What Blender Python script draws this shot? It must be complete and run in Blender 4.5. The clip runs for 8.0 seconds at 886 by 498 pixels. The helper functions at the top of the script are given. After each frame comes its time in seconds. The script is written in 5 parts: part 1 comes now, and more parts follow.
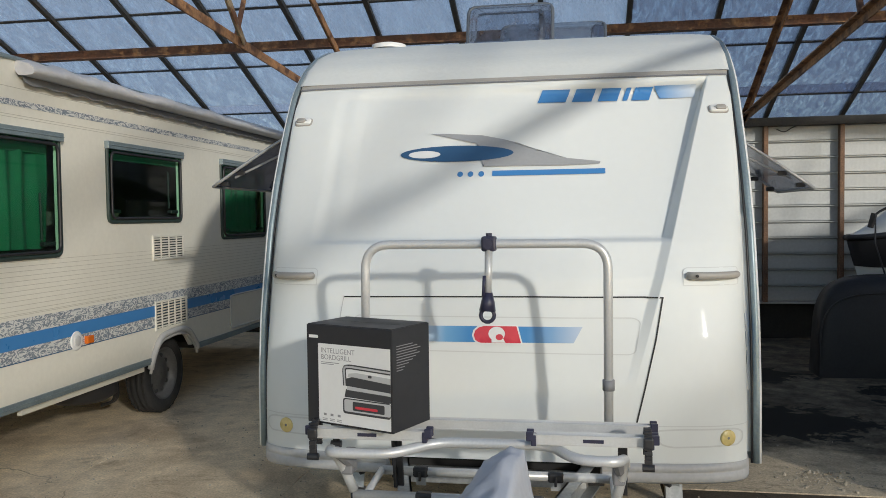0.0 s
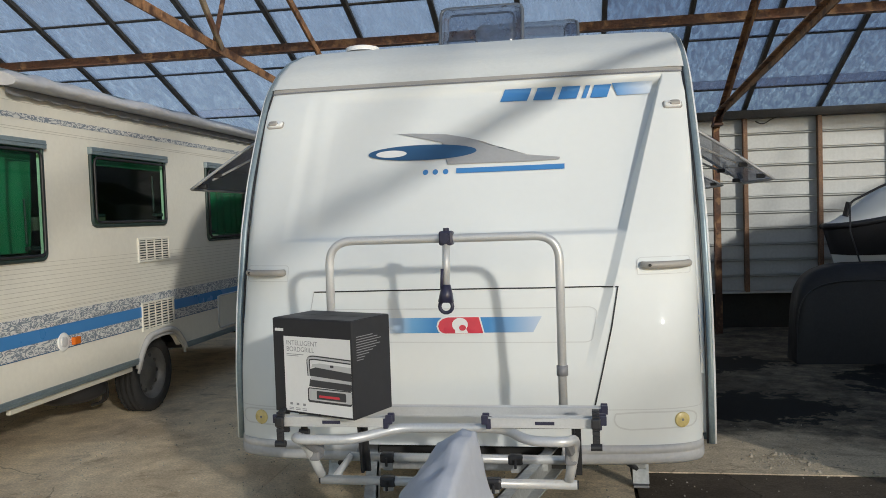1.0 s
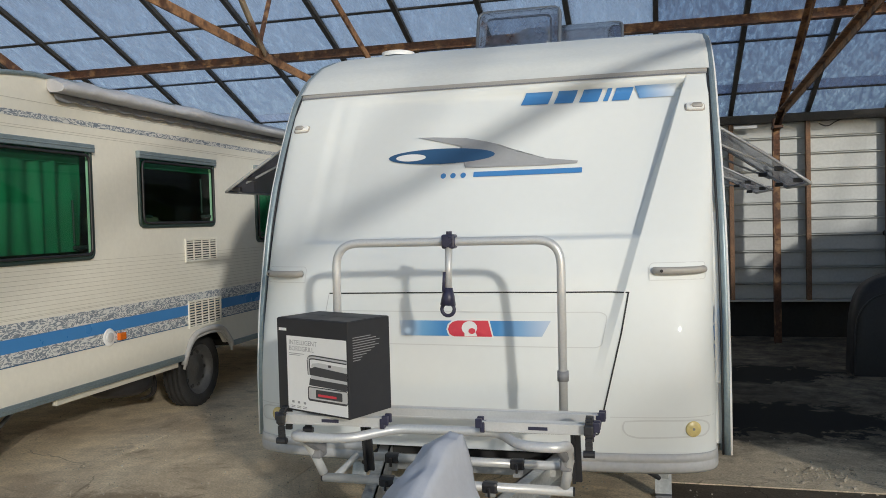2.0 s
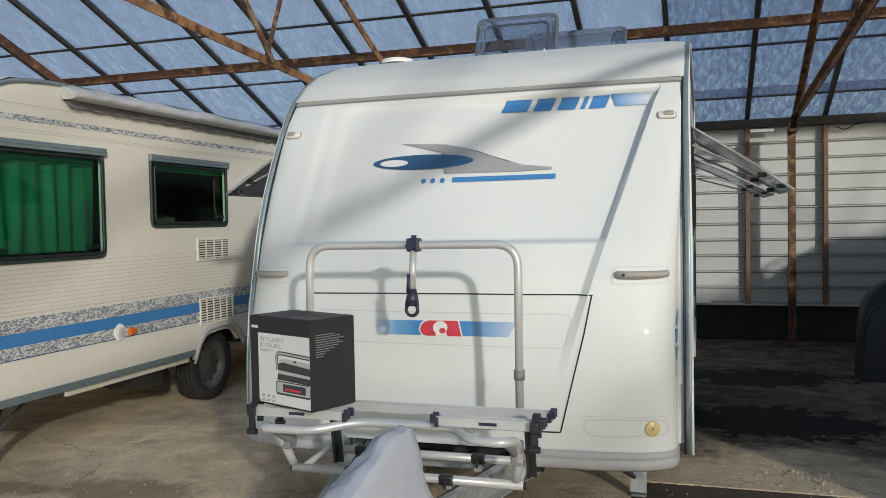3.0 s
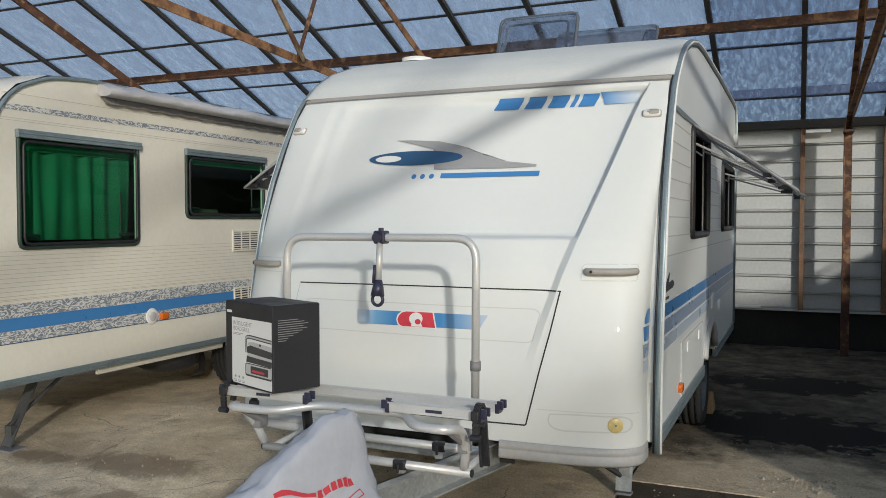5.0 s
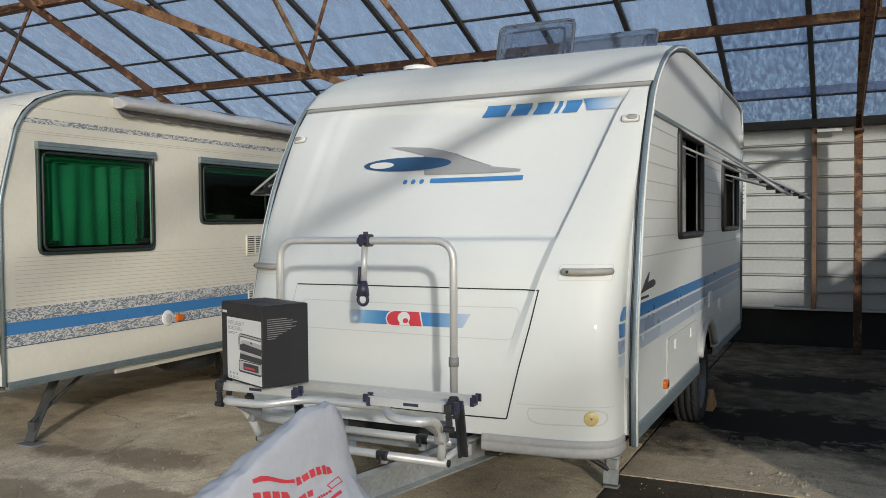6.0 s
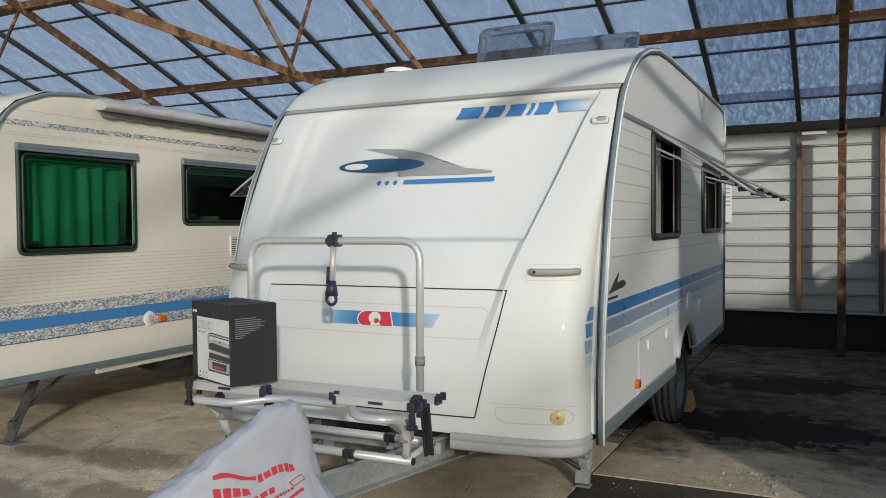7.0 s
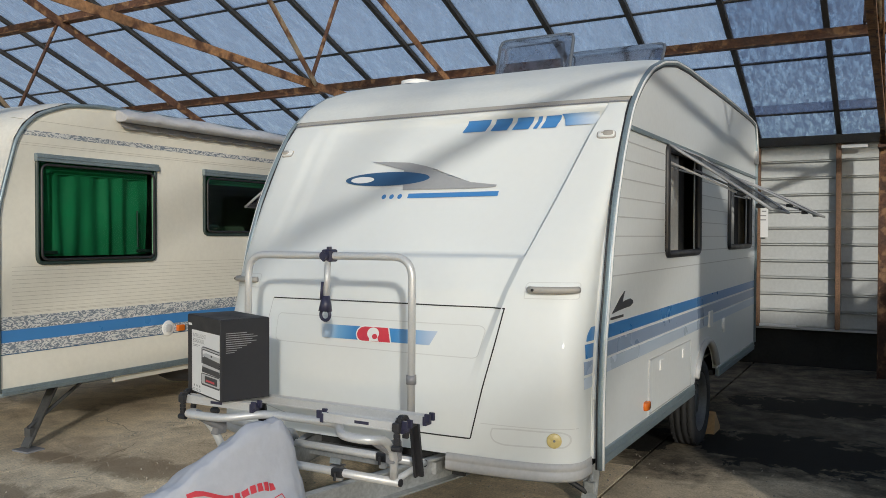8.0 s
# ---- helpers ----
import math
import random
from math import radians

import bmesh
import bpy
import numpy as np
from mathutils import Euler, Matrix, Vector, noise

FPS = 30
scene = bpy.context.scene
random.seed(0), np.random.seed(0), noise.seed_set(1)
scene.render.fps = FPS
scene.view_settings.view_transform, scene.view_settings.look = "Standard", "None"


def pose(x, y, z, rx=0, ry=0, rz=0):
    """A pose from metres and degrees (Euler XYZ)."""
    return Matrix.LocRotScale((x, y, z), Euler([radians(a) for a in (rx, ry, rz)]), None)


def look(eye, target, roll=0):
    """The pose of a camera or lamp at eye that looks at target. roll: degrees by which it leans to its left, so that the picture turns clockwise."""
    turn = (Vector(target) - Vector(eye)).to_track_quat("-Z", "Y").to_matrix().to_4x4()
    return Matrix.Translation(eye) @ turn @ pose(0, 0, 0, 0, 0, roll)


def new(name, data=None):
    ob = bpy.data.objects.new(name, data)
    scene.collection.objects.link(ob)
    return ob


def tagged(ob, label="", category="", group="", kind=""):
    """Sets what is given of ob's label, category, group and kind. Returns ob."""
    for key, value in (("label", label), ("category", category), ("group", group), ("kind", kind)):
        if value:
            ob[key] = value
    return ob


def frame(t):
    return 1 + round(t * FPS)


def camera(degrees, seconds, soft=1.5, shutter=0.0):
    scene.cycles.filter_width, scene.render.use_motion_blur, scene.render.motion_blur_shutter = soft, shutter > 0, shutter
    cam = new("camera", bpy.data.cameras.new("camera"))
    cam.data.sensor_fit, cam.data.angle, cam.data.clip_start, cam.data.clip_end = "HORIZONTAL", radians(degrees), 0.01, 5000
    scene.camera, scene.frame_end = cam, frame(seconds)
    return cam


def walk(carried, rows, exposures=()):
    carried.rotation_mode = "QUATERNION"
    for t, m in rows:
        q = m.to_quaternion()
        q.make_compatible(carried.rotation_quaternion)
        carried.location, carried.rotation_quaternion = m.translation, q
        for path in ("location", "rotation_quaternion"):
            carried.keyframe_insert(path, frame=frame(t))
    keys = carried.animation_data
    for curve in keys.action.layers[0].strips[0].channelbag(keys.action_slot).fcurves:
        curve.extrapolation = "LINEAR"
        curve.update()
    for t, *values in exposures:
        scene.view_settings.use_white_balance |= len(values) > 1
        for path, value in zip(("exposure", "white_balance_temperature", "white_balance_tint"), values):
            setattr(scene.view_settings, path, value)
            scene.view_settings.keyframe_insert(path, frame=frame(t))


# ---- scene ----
cam = camera(57.3, 8.0, soft=0.75)
PATH = [
    (0, (0.375, -3.478, 1.526), (0.044, -1.507, 1.447), -0.7),
    (0.5, (0.497, -3.588, 1.526), (0.185, -1.614, 1.443), -1.1),
    (1, (0.558, -3.598, 1.513), (0.228, -1.627, 1.43), -1.9),
    (1.5, (0.673, -3.552, 1.502), (0.257, -1.598, 1.425), -1.9),
    (3, (1.196, -3.619, 1.52), (0.589, -1.715, 1.451), -1.1),
    (3.5, (1.309, -3.654, 1.51), (0.689, -1.754, 1.432), -0.9),
    (4, (1.408, -3.621, 1.488), (0.724, -1.743, 1.416), -0.7),
    (4.5, (1.569, -3.541, 1.485), (0.831, -1.683, 1.415), 0.1),
    (5, (1.723, -3.533, 1.494), (0.916, -1.704, 1.424), -0.0),
    (5.2, (1.775, -3.568, 1.498), (0.94, -1.752, 1.431), 0.2),
    (6.3, (2.071, -3.615, 1.498), (1.185, -1.823, 1.434), -0.7),
    (6.5, (2.088, -3.628, 1.505), (1.225, -1.825, 1.444), -0.6),
    (7, (2.16, -3.569, 1.486), (1.281, -1.773, 1.429), -0.5),
    (7.5, (2.239, -3.444, 1.501), (1.31, -1.673, 1.456), 0.1),
    (8, (2.334, -3.393, 1.514), (1.353, -1.65, 1.481), 0.1),
]
walk(cam, [(t, look(eye, target, roll)) for t, eye, target, roll in PATH])

# ---- daylight: a low winter sun behind and to the side of the camera ----
SUN_WAY = Vector((-0.74, 1.0, -0.352)).normalized()
ELEV = math.asin(-SUN_WAY.z)
world = bpy.data.worlds.new("sky")
scene.world = world
world.use_nodes = True
wt = world.node_tree
sky = wt.nodes.new("ShaderNodeTexSky")
sky.sky_type, sky.sun_disc = "NISHITA", False
sky.sun_elevation, sky.sun_rotation = ELEV, math.atan2(-SUN_WAY.x, -SUN_WAY.y)
sky.air_density, sky.dust_density = 1.0, 0.5
wt.nodes["Background"].inputs[1].default_value = 0.15
wt.links.new(sky.outputs[0], wt.nodes["Background"].inputs[0])
sun = new("sun", bpy.data.lights.new("sun", "SUN"))
sun.data.energy, sun.data.angle, sun.data.color = 2.3, radians(2.2), (1.0, 0.97, 0.89)
sun.matrix_world = look((6, -8, 6), Vector((6, -8, 6)) + SUN_WAY)
scene.view_settings.exposure = 0.05


# ---- materials ----
def mat(name, rgb, rough=0.5, metal=0.0, var=0.12, size=6.0, fine=60.0, bump=0.0, coat=0.0, spots=None, each=0.0):
    """A painted, worn surface: two scales of colour change, changing gloss, fine relief; spots: (rgb, amount, size) of stain or rust."""
    m = bpy.data.materials.new(name)
    m.use_nodes = True
    nt = m.node_tree
    b = nt.nodes["Principled BSDF"]
    b.inputs["Metallic"].default_value = metal
    b.inputs["Coat Weight"].default_value = coat
    b.inputs["Coat Roughness"].default_value = 0.07
    co = nt.nodes.new("ShaderNodeTexCoord")

    def noise_node(scale, detail):
        n = nt.nodes.new("ShaderNodeTexNoise")
        n.inputs["Scale"].default_value, n.inputs["Detail"].default_value = scale, detail
        nt.links.new(co.outputs["Object"], n.inputs["Vector"])
        return n.outputs["Fac"]

    def ramp(src, a, c, va, vb):
        r = nt.nodes.new("ShaderNodeMapRange")
        r.inputs[1].default_value, r.inputs[2].default_value, r.inputs[3].default_value, r.inputs[4].default_value = a, c, va, vb
        nt.links.new(src, r.inputs[0])
        return r.outputs[0]

    def mixed(fac, one, two, kind="MIX"):
        x = nt.nodes.new("ShaderNodeMix")
        x.data_type, x.blend_type = "RGBA", kind
        for k, v in ((0, fac), (6, one), (7, two)):
            if isinstance(v, (int, float)):
                x.inputs[k].default_value = v
            elif isinstance(v, tuple):
                x.inputs[k].default_value = (*v, 1)
            else:
                nt.links.new(v, x.inputs[k])
        return x.outputs[2]

    big, small = noise_node(size, 5), noise_node(fine, 3)
    col = mixed(ramp(big, 0.15, 0.85, 0, 1), tuple(c * (1 - var) for c in rgb), tuple(min(1, c * (1 + var)) for c in rgb))
    grain = ramp(small, 0.2, 0.8, 1 - var * 0.9, 1 + var * 0.9)
    col = mixed(1.0, col, grain, "MULTIPLY")
    if each:
        info = nt.nodes.new("ShaderNodeObjectInfo")
        col = mixed(1.0, col, ramp(info.outputs["Random"], 0, 1, 1 - each, 1 + each), "MULTIPLY")
    if spots:
        s = noise_node(spots[2], 8)
        col = mixed(ramp(s, 0.62 - spots[1] * 0.4, 0.70 - spots[1] * 0.3, 0, 1), col, spots[0])
    nt.links.new(col, b.inputs["Base Color"])
    nt.links.new(ramp(big, 0.3, 0.7, max(0.02, rough * 0.8), min(1, rough * 1.2)), b.inputs["Roughness"])
    if bump:
        bp = nt.nodes.new("ShaderNodeBump")
        bp.inputs["Strength"].default_value, bp.inputs["Distance"].default_value = bump, 0.01
        nt.links.new(small, bp.inputs["Height"])
        nt.links.new(bp.outputs[0], b.inputs["Normal"])
    return m


def clear(name, rgb, rough, cloud, amount, size=9.0, stretch=1.0, gloss=1.0, least=0.2, soft=0.075, grain=0.78):
    """Thin glazing: see-through, with a dull film of dirt in patches and a weak gloss."""
    m = bpy.data.materials.new(name)
    m.use_nodes = True
    nt = m.node_tree
    nt.nodes.remove(nt.nodes["Principled BSDF"])
    out = nt.nodes["Material Output"]
    co, n = nt.nodes.new("ShaderNodeTexCoord"), nt.nodes.new("ShaderNodeTexNoise")
    mp = nt.nodes.new("ShaderNodeMapping")
    mp.inputs["Scale"].default_value = (1.0, stretch, 1.0)
    nt.links.new(co.outputs["Object"], mp.inputs["Vector"])
    nt.links.new(mp.outputs[0], n.inputs["Vector"])
    n.inputs["Scale"].default_value, n.inputs["Detail"].default_value = size, 9
    n.inputs["Roughness"].default_value = grain
    r = nt.nodes.new("ShaderNodeMapRange")
    r.inputs[1].default_value, r.inputs[2].default_value = 0.505 - soft, 0.505 + soft
    r.inputs[3].default_value, r.inputs[4].default_value = amount * least, amount
    nt.links.new(n.outputs["Fac"], r.inputs[0])
    tr, di, gl = (nt.nodes.new("ShaderNodeBsdf" + k) for k in ("Transparent", "Translucent", "Glossy"))
    tr.inputs[0].default_value, di.inputs[0].default_value = (*rgb, 1), (*cloud, 1)
    gl.inputs["Roughness"].default_value = rough
    film, top = nt.nodes.new("ShaderNodeMixShader"), nt.nodes.new("ShaderNodeMixShader")
    fr = nt.nodes.new("ShaderNodeFresnel")
    fr.inputs[0].default_value = 1.45
    weak = nt.nodes.new("ShaderNodeMath")
    weak.operation = "MULTIPLY"
    weak.inputs[1].default_value = gloss
    nt.links.new(fr.outputs[0], weak.inputs[0])
    for a, c in ((r.outputs[0], film.inputs[0]), (tr.outputs[0], film.inputs[1]), (di.outputs[0], film.inputs[2]),
                 (weak.outputs[0], top.inputs[0]), (film.outputs[0], top.inputs[1]), (gl.outputs[0], top.inputs[2]), (top.outputs[0], out.inputs[0])):
        nt.links.new(a, c)
    return m


GEL = mat("white_gelcoat", (0.715, 0.735, 0.722), 0.58, var=0.012, size=1.2, fine=25, coat=0.10)
WHITE = mat("white_sheet", (0.72, 0.74, 0.735), 0.35, var=0.03, size=3, fine=30, bump=0.05)
ROOFW = mat("roof_sheet", (0.66, 0.675, 0.655), 0.5, var=0.035, size=3, fine=40, bump=0.1)
CREAM = mat("cream_sheet", (0.74, 0.715, 0.632), 0.38, var=0.04, size=2, fine=30, bump=0.05)
CREAMROOF = mat("cream_roof", (0.66, 0.64, 0.58), 0.5, var=0.08, size=4, fine=40)
TRIM = mat("grey_blue_rail", (0.25, 0.31, 0.335), 0.4, 0.4, var=0.15, size=12, fine=80)
COLLAR = mat("mid_grey_plastic", (0.22, 0.22, 0.23), 0.5, var=0.05)
GREY = mat("grey_plastic", (0.50, 0.50, 0.50), 0.45, var=0.06)
SKIRT = mat("pale_grey_skirt", (0.44, 0.435, 0.43), 0.5, var=0.08, size=8)
HANDLE = mat("grey_handle", (0.36, 0.34, 0.31), 0.5, var=0.06)
BLACK = mat("black_plastic", (0.022, 0.022, 0.025), 0.45, var=0.2)
NAVY = mat("navy_plastic", (0.03, 0.03, 0.06), 0.4, var=0.2)
DARK = mat("dark_gap", (0.03, 0.03, 0.03), 0.8, var=0.1)
RUBBER = mat("tyre_rubber", (0.025, 0.025, 0.026), 0.8, var=0.2, fine=90, bump=0.3)
ALU = mat("anodised_aluminium", (0.61, 0.61, 0.605), 0.40, 0.30, var=0.06, size=10, fine=120)
STEEL = mat("worn_steel", (0.36, 0.36, 0.36), 0.45, 0.6, var=0.15, spots=((0.2, 0.13, 0.08), 0.05, 20))
GALV = mat("galvanised_steel", (0.46, 0.47, 0.47), 0.5, 0.6, var=0.22, size=14, fine=60)
RUST = mat("rusty_painted_iron", (0.095, 0.045, 0.027), 0.75, var=0.55, size=6, fine=38, bump=0.6, spots=((0.25, 0.14, 0.07), 0.22, 9))
PALERUST = mat("flaking_pale_iron", (0.27, 0.205, 0.135), 0.75, var=0.3, size=8, fine=50, bump=0.4, spots=((0.13, 0.06, 0.03), 0.28, 9))
CHORD = mat("orange_brown_iron", (0.29, 0.15, 0.07), 0.75, var=0.5, size=5, fine=40, bump=0.6, spots=((0.085, 0.038, 0.02), 0.30, 7))
BAR = mat("dark_glazing_iron", (0.042, 0.041, 0.04), 0.7, var=0.35, size=7, fine=60, bump=0.3)
STUD = mat("stained_wood", (0.17, 0.095, 0.055), 0.7, var=0.5, size=6, fine=60, bump=0.3)
CLAD = mat("white_steel_cladding", (0.49, 0.50, 0.49), 0.45, var=0.10, size=1.1, fine=30, each=0.07)
# Near black: the shadow at the foot of the back wall is in this colour.
PLINTH = mat("shade_dark_concrete", (0.02, 0.019, 0.017), 0.9, var=0.3, size=3, fine=30, bump=0.4)
PLAIN = mat("plain_wall_plaster", (0.45, 0.44, 0.40), 0.8, var=0.12, size=2, bump=0.2)
def concrete(name, base, dirt, damp, dark_from, dark_to, each=0.04, patches=()):
    """Old site concrete: sandy grain, pale crumbs, brown dirt in cloudy patches thin cracks, a darkening with a ragged
    margin that begins along y (damp stain and painted shade in one), and patches (x, y, half-widths) of stain.
    """
    m = bpy.data.materials.new(name)
    m.use_nodes = True
    nt = m.node_tree
    b = nt.nodes["Principled BSDF"]
    co = nt.nodes.new("ShaderNodeTexCoord")

    def field(scale, detail, rough=0.6, stretch=(1, 1, 1), warp=0.0):
        mp, n = nt.nodes.new("ShaderNodeMapping"), nt.nodes.new("ShaderNodeTexNoise")
        mp.inputs["Scale"].default_value = stretch
        nt.links.new(co.outputs["Object"], mp.inputs["Vector"])
        nt.links.new(mp.outputs[0], n.inputs["Vector"])
        for k, v in (("Scale", scale), ("Detail", detail), ("Roughness", rough), ("Distortion", warp)):
            n.inputs[k].default_value = v
        return n.outputs["Fac"]

    def span(src, a, c, va=0.0, vb=1.0):
        r = nt.nodes.new("ShaderNodeMapRange")
        for k, v in zip((1, 2, 3, 4), (a, c, va, vb)):
            r.inputs[k].default_value = v
        nt.links.new(src, r.inputs[0])
        return r.outputs[0]

    def calc(op, one, two):
        n = nt.nodes.new("ShaderNodeMath")
        n.operation = op
        for k, v in enumerate((one, two)):
            if isinstance(v, (int, float)):
                n.inputs[k].default_value = v
            else:
                nt.links.new(v, n.inputs[k])
        return n.outputs[0]

    def mixed(fac, one, two, kind="MIX"):
        x = nt.nodes.new("ShaderNodeMix")
        x.data_type, x.blend_type = "RGBA", kind
        for k, v in ((0, fac), (6, one), (7, two)):
            if isinstance(v, (int, float)):
                x.inputs[k].default_value = v
            elif isinstance(v, tuple):
                x.inputs[k].default_value = (*v, 1)
            else:
                nt.links.new(v, x.inputs[k])
        return x.outputs[2]

    cloud, mid, fine, grit = field(0.9, 9, 0.62, warp=0.5), field(5.0, 10, 0.68), field(70, 6, 0.7), field(26, 4, 0.8)
    col = mixed(span(mid, 0.3, 0.7), tuple(c * 0.74 for c in base), tuple(min(1, c * 1.16) for c in base))
    col = mixed(span(cloud, 0.50, 0.62, 0, 0.62), col, dirt)
    col = mixed(span(field(2.3, 10, 0.7, (1, 1.6, 1), 0.8), 0.57, 0.63, 0, 0.42), col, tuple(c * 0.8 for c in dirt))
    col = mixed(1.0, col, span(fine, 0.25, 0.75, 0.62, 1.38), "MULTIPLY")
    col = mixed(span(grit, 0.66, 0.70, 0, 0.7), col, tuple(min(1, c * 1.25) for c in base))
    col = mixed(span(grit, 0.34, 0.30, 0, 0.6), col, tuple(c * 0.4 for c in dirt))
    crack, bend = nt.nodes.new("ShaderNodeTexVoronoi"), nt.nodes.new("ShaderNodeVectorMath")
    crack.feature = "DISTANCE_TO_EDGE"
    crack.inputs["Scale"].default_value = 0.55
    wobble = nt.nodes.new("ShaderNodeTexNoise")
    wobble.inputs["Scale"].default_value, wobble.inputs["Detail"].default_value = 3.0, 6
    nt.links.new(co.outputs["Object"], wobble.inputs["Vector"])
    bend.operation = "MULTIPLY_ADD"
    bend.inputs[1].default_value = (0.35, 0.35, 0.0)
    nt.links.new(wobble.outputs["Color"], bend.inputs[0])
    nt.links.new(co.outputs["Object"], bend.inputs[2])
    nt.links.new(bend.outputs[0], crack.inputs["Vector"])
    line = calc("MULTIPLY", span(crack.outputs["Distance"], 0.001, 0.004, 0.5, 0.0), span(field(1.7, 3), 0.48, 0.56))
    col = mixed(line, col, tuple(c * 0.25 for c in dirt))
    sep = nt.nodes.new("ShaderNodeSeparateXYZ")
    nt.links.new(co.outputs["Object"], sep.inputs[0])
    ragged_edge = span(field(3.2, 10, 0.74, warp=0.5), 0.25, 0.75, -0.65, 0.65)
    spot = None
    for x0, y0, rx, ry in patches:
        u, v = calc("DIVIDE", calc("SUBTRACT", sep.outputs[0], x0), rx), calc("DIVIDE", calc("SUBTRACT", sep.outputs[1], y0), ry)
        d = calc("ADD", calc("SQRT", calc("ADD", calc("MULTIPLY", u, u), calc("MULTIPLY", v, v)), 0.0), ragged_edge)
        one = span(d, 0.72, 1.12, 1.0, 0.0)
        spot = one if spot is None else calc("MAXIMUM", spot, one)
    damp_shade = None
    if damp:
        # Shade over the far floor is painted in here, together with the damp.
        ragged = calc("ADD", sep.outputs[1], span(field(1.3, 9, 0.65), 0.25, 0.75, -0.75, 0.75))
        damp_shade = calc("MULTIPLY", span(ragged, dark_from, dark_to), span(field(4, 9, 0.72), 0.40, 0.64, 0.90, 0.62))
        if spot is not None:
            damp_shade = calc("MAXIMUM", damp_shade, spot)
        col = mixed(damp_shade, col, damp)
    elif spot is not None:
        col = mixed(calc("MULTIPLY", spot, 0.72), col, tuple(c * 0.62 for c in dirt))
    info = nt.nodes.new("ShaderNodeObjectInfo")
    col = mixed(1.0, col, span(info.outputs["Random"], 0, 1, 1 - each, 1 + each), "MULTIPLY")
    nt.links.new(col, b.inputs["Base Color"])
    b.inputs["Roughness"].default_value = 0.88
    b.inputs["Specular IOR Level"].default_value = 0.2
    if damp_shade:
        nt.links.new(span(damp_shade, 0, 1, 0.9, 0.8), b.inputs["Roughness"])
    bp = nt.nodes.new("ShaderNodeBump")
    bp.inputs["Strength"].default_value, bp.inputs["Distance"].default_value = 0.4, 0.010
    nt.links.new(calc("ADD", fine, calc("MULTIPLY", mid, 1.5)), bp.inputs["Height"])
    nt.links.new(bp.outputs[0], b.inputs["Normal"])
    return m


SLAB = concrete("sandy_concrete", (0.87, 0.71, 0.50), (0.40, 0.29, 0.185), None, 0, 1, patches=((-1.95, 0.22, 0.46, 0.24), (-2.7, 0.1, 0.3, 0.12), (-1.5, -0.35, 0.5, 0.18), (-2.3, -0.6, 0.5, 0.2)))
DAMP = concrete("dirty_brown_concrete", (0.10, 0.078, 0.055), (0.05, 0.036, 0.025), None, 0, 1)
# Beyond the margin the colour holds the bay's shade as well as wet stains.
STAINED_SHADED = concrete("stained_shaded_concrete", (0.60, 0.49, 0.345), (0.25, 0.19, 0.13), (0.012, 0.0115, 0.01), 1.62, 2.1, patches=((1.75, 2.75, 0.95, 0.62), (1.75, 4.45, 0.85, 0.55), (3.3, 3.6, 0.7, 0.9), (0.6, 2.6, 0.5, 0.5)))
JOINT = mat("dirt_joint", (0.10, 0.085, 0.065), 0.95, var=0.3, size=9, fine=80, bump=0.6)
STONE = mat("grit", (0.33, 0.29, 0.23), 0.9, var=0.3, size=30)
BLUE = mat("blue_film", (0.06, 0.22, 0.50), 0.3, var=0.02, size=2, fine=12)
NIGHT = mat("dark_blue_film", (0.035, 0.10, 0.21), 0.3, var=0.02, size=2, fine=12)
MIDBLUE = mat("grey_blue_film", (0.30, 0.38, 0.52), 0.3, var=0.02, size=2, fine=12)
PALEBLUE = mat("pale_blue_film", (0.52, 0.60, 0.70), 0.3, var=0.02, size=2, fine=12)
SILVER = mat("silver_film", (0.40, 0.40, 0.40), 0.35, 0.2, var=0.05)
RED = mat("red_film", (0.62, 0.05, 0.07), 0.35, var=0.05)
AMBER = mat("amber_lens", (0.62, 0.14, 0.015), 0.2, var=0.05)
YELLOW = mat("yellowed_reflector", (0.66, 0.53, 0.22), 0.3, var=0.1, size=30)
CARTON = mat("dark_grey_carton", (0.020, 0.020, 0.024), 0.55, var=0.08)
HOODRIM = mat("smoke_rim", (0.10, 0.115, 0.14), 0.35, var=0.08)
PRINTW = mat("white_print", (0.76, 0.76, 0.75), 0.5, var=0.02)
PRINTG = mat("grey_print", (0.27, 0.27, 0.28), 0.5, var=0.02)
PRINTS = mat("silver_print", (0.50, 0.50, 0.50), 0.5, var=0.03)
PRINTD = mat("dark_print", (0.05, 0.05, 0.055), 0.5, var=0.02)
CLOTH = mat("pale_bag_plastic", (0.49, 0.505, 0.555), 0.55, var=0.05, size=5, fine=30, bump=0.2)
TARP = mat("grey_awning_cover", (0.52, 0.52, 0.54), 0.5, var=0.08, size=6, fine=30, bump=0.2)
BLACKTARP = mat("black_tarpaulin", (0.018, 0.018, 0.02), 0.6, var=0.3, size=5)
CURTAIN = mat("green_curtain", (0.010, 0.135, 0.068), 0.85, var=0.15, size=10, fine=120)
VEIL = mat("pale_curtain", (0.36, 0.36, 0.35), 0.85, var=0.1)
INSIDE = mat("dim_interior", (0.16, 0.14, 0.11), 0.8, var=0.15)
BARK = mat("grey_bark", (0.10, 0.085, 0.07), 0.9, var=0.3, size=5, fine=40, bump=0.5)
WOOD = mat("wood_block", (0.38, 0.24, 0.12), 0.75, var=0.25, fine=60)
PANE = clear("frosted_roof_glass", (0.97, 0.96, 1.0), 0.3, (0.97, 0.97, 1.0), 1.0, 9.0, 0.35, 0.22, 0.40, 0.10, 0.80)
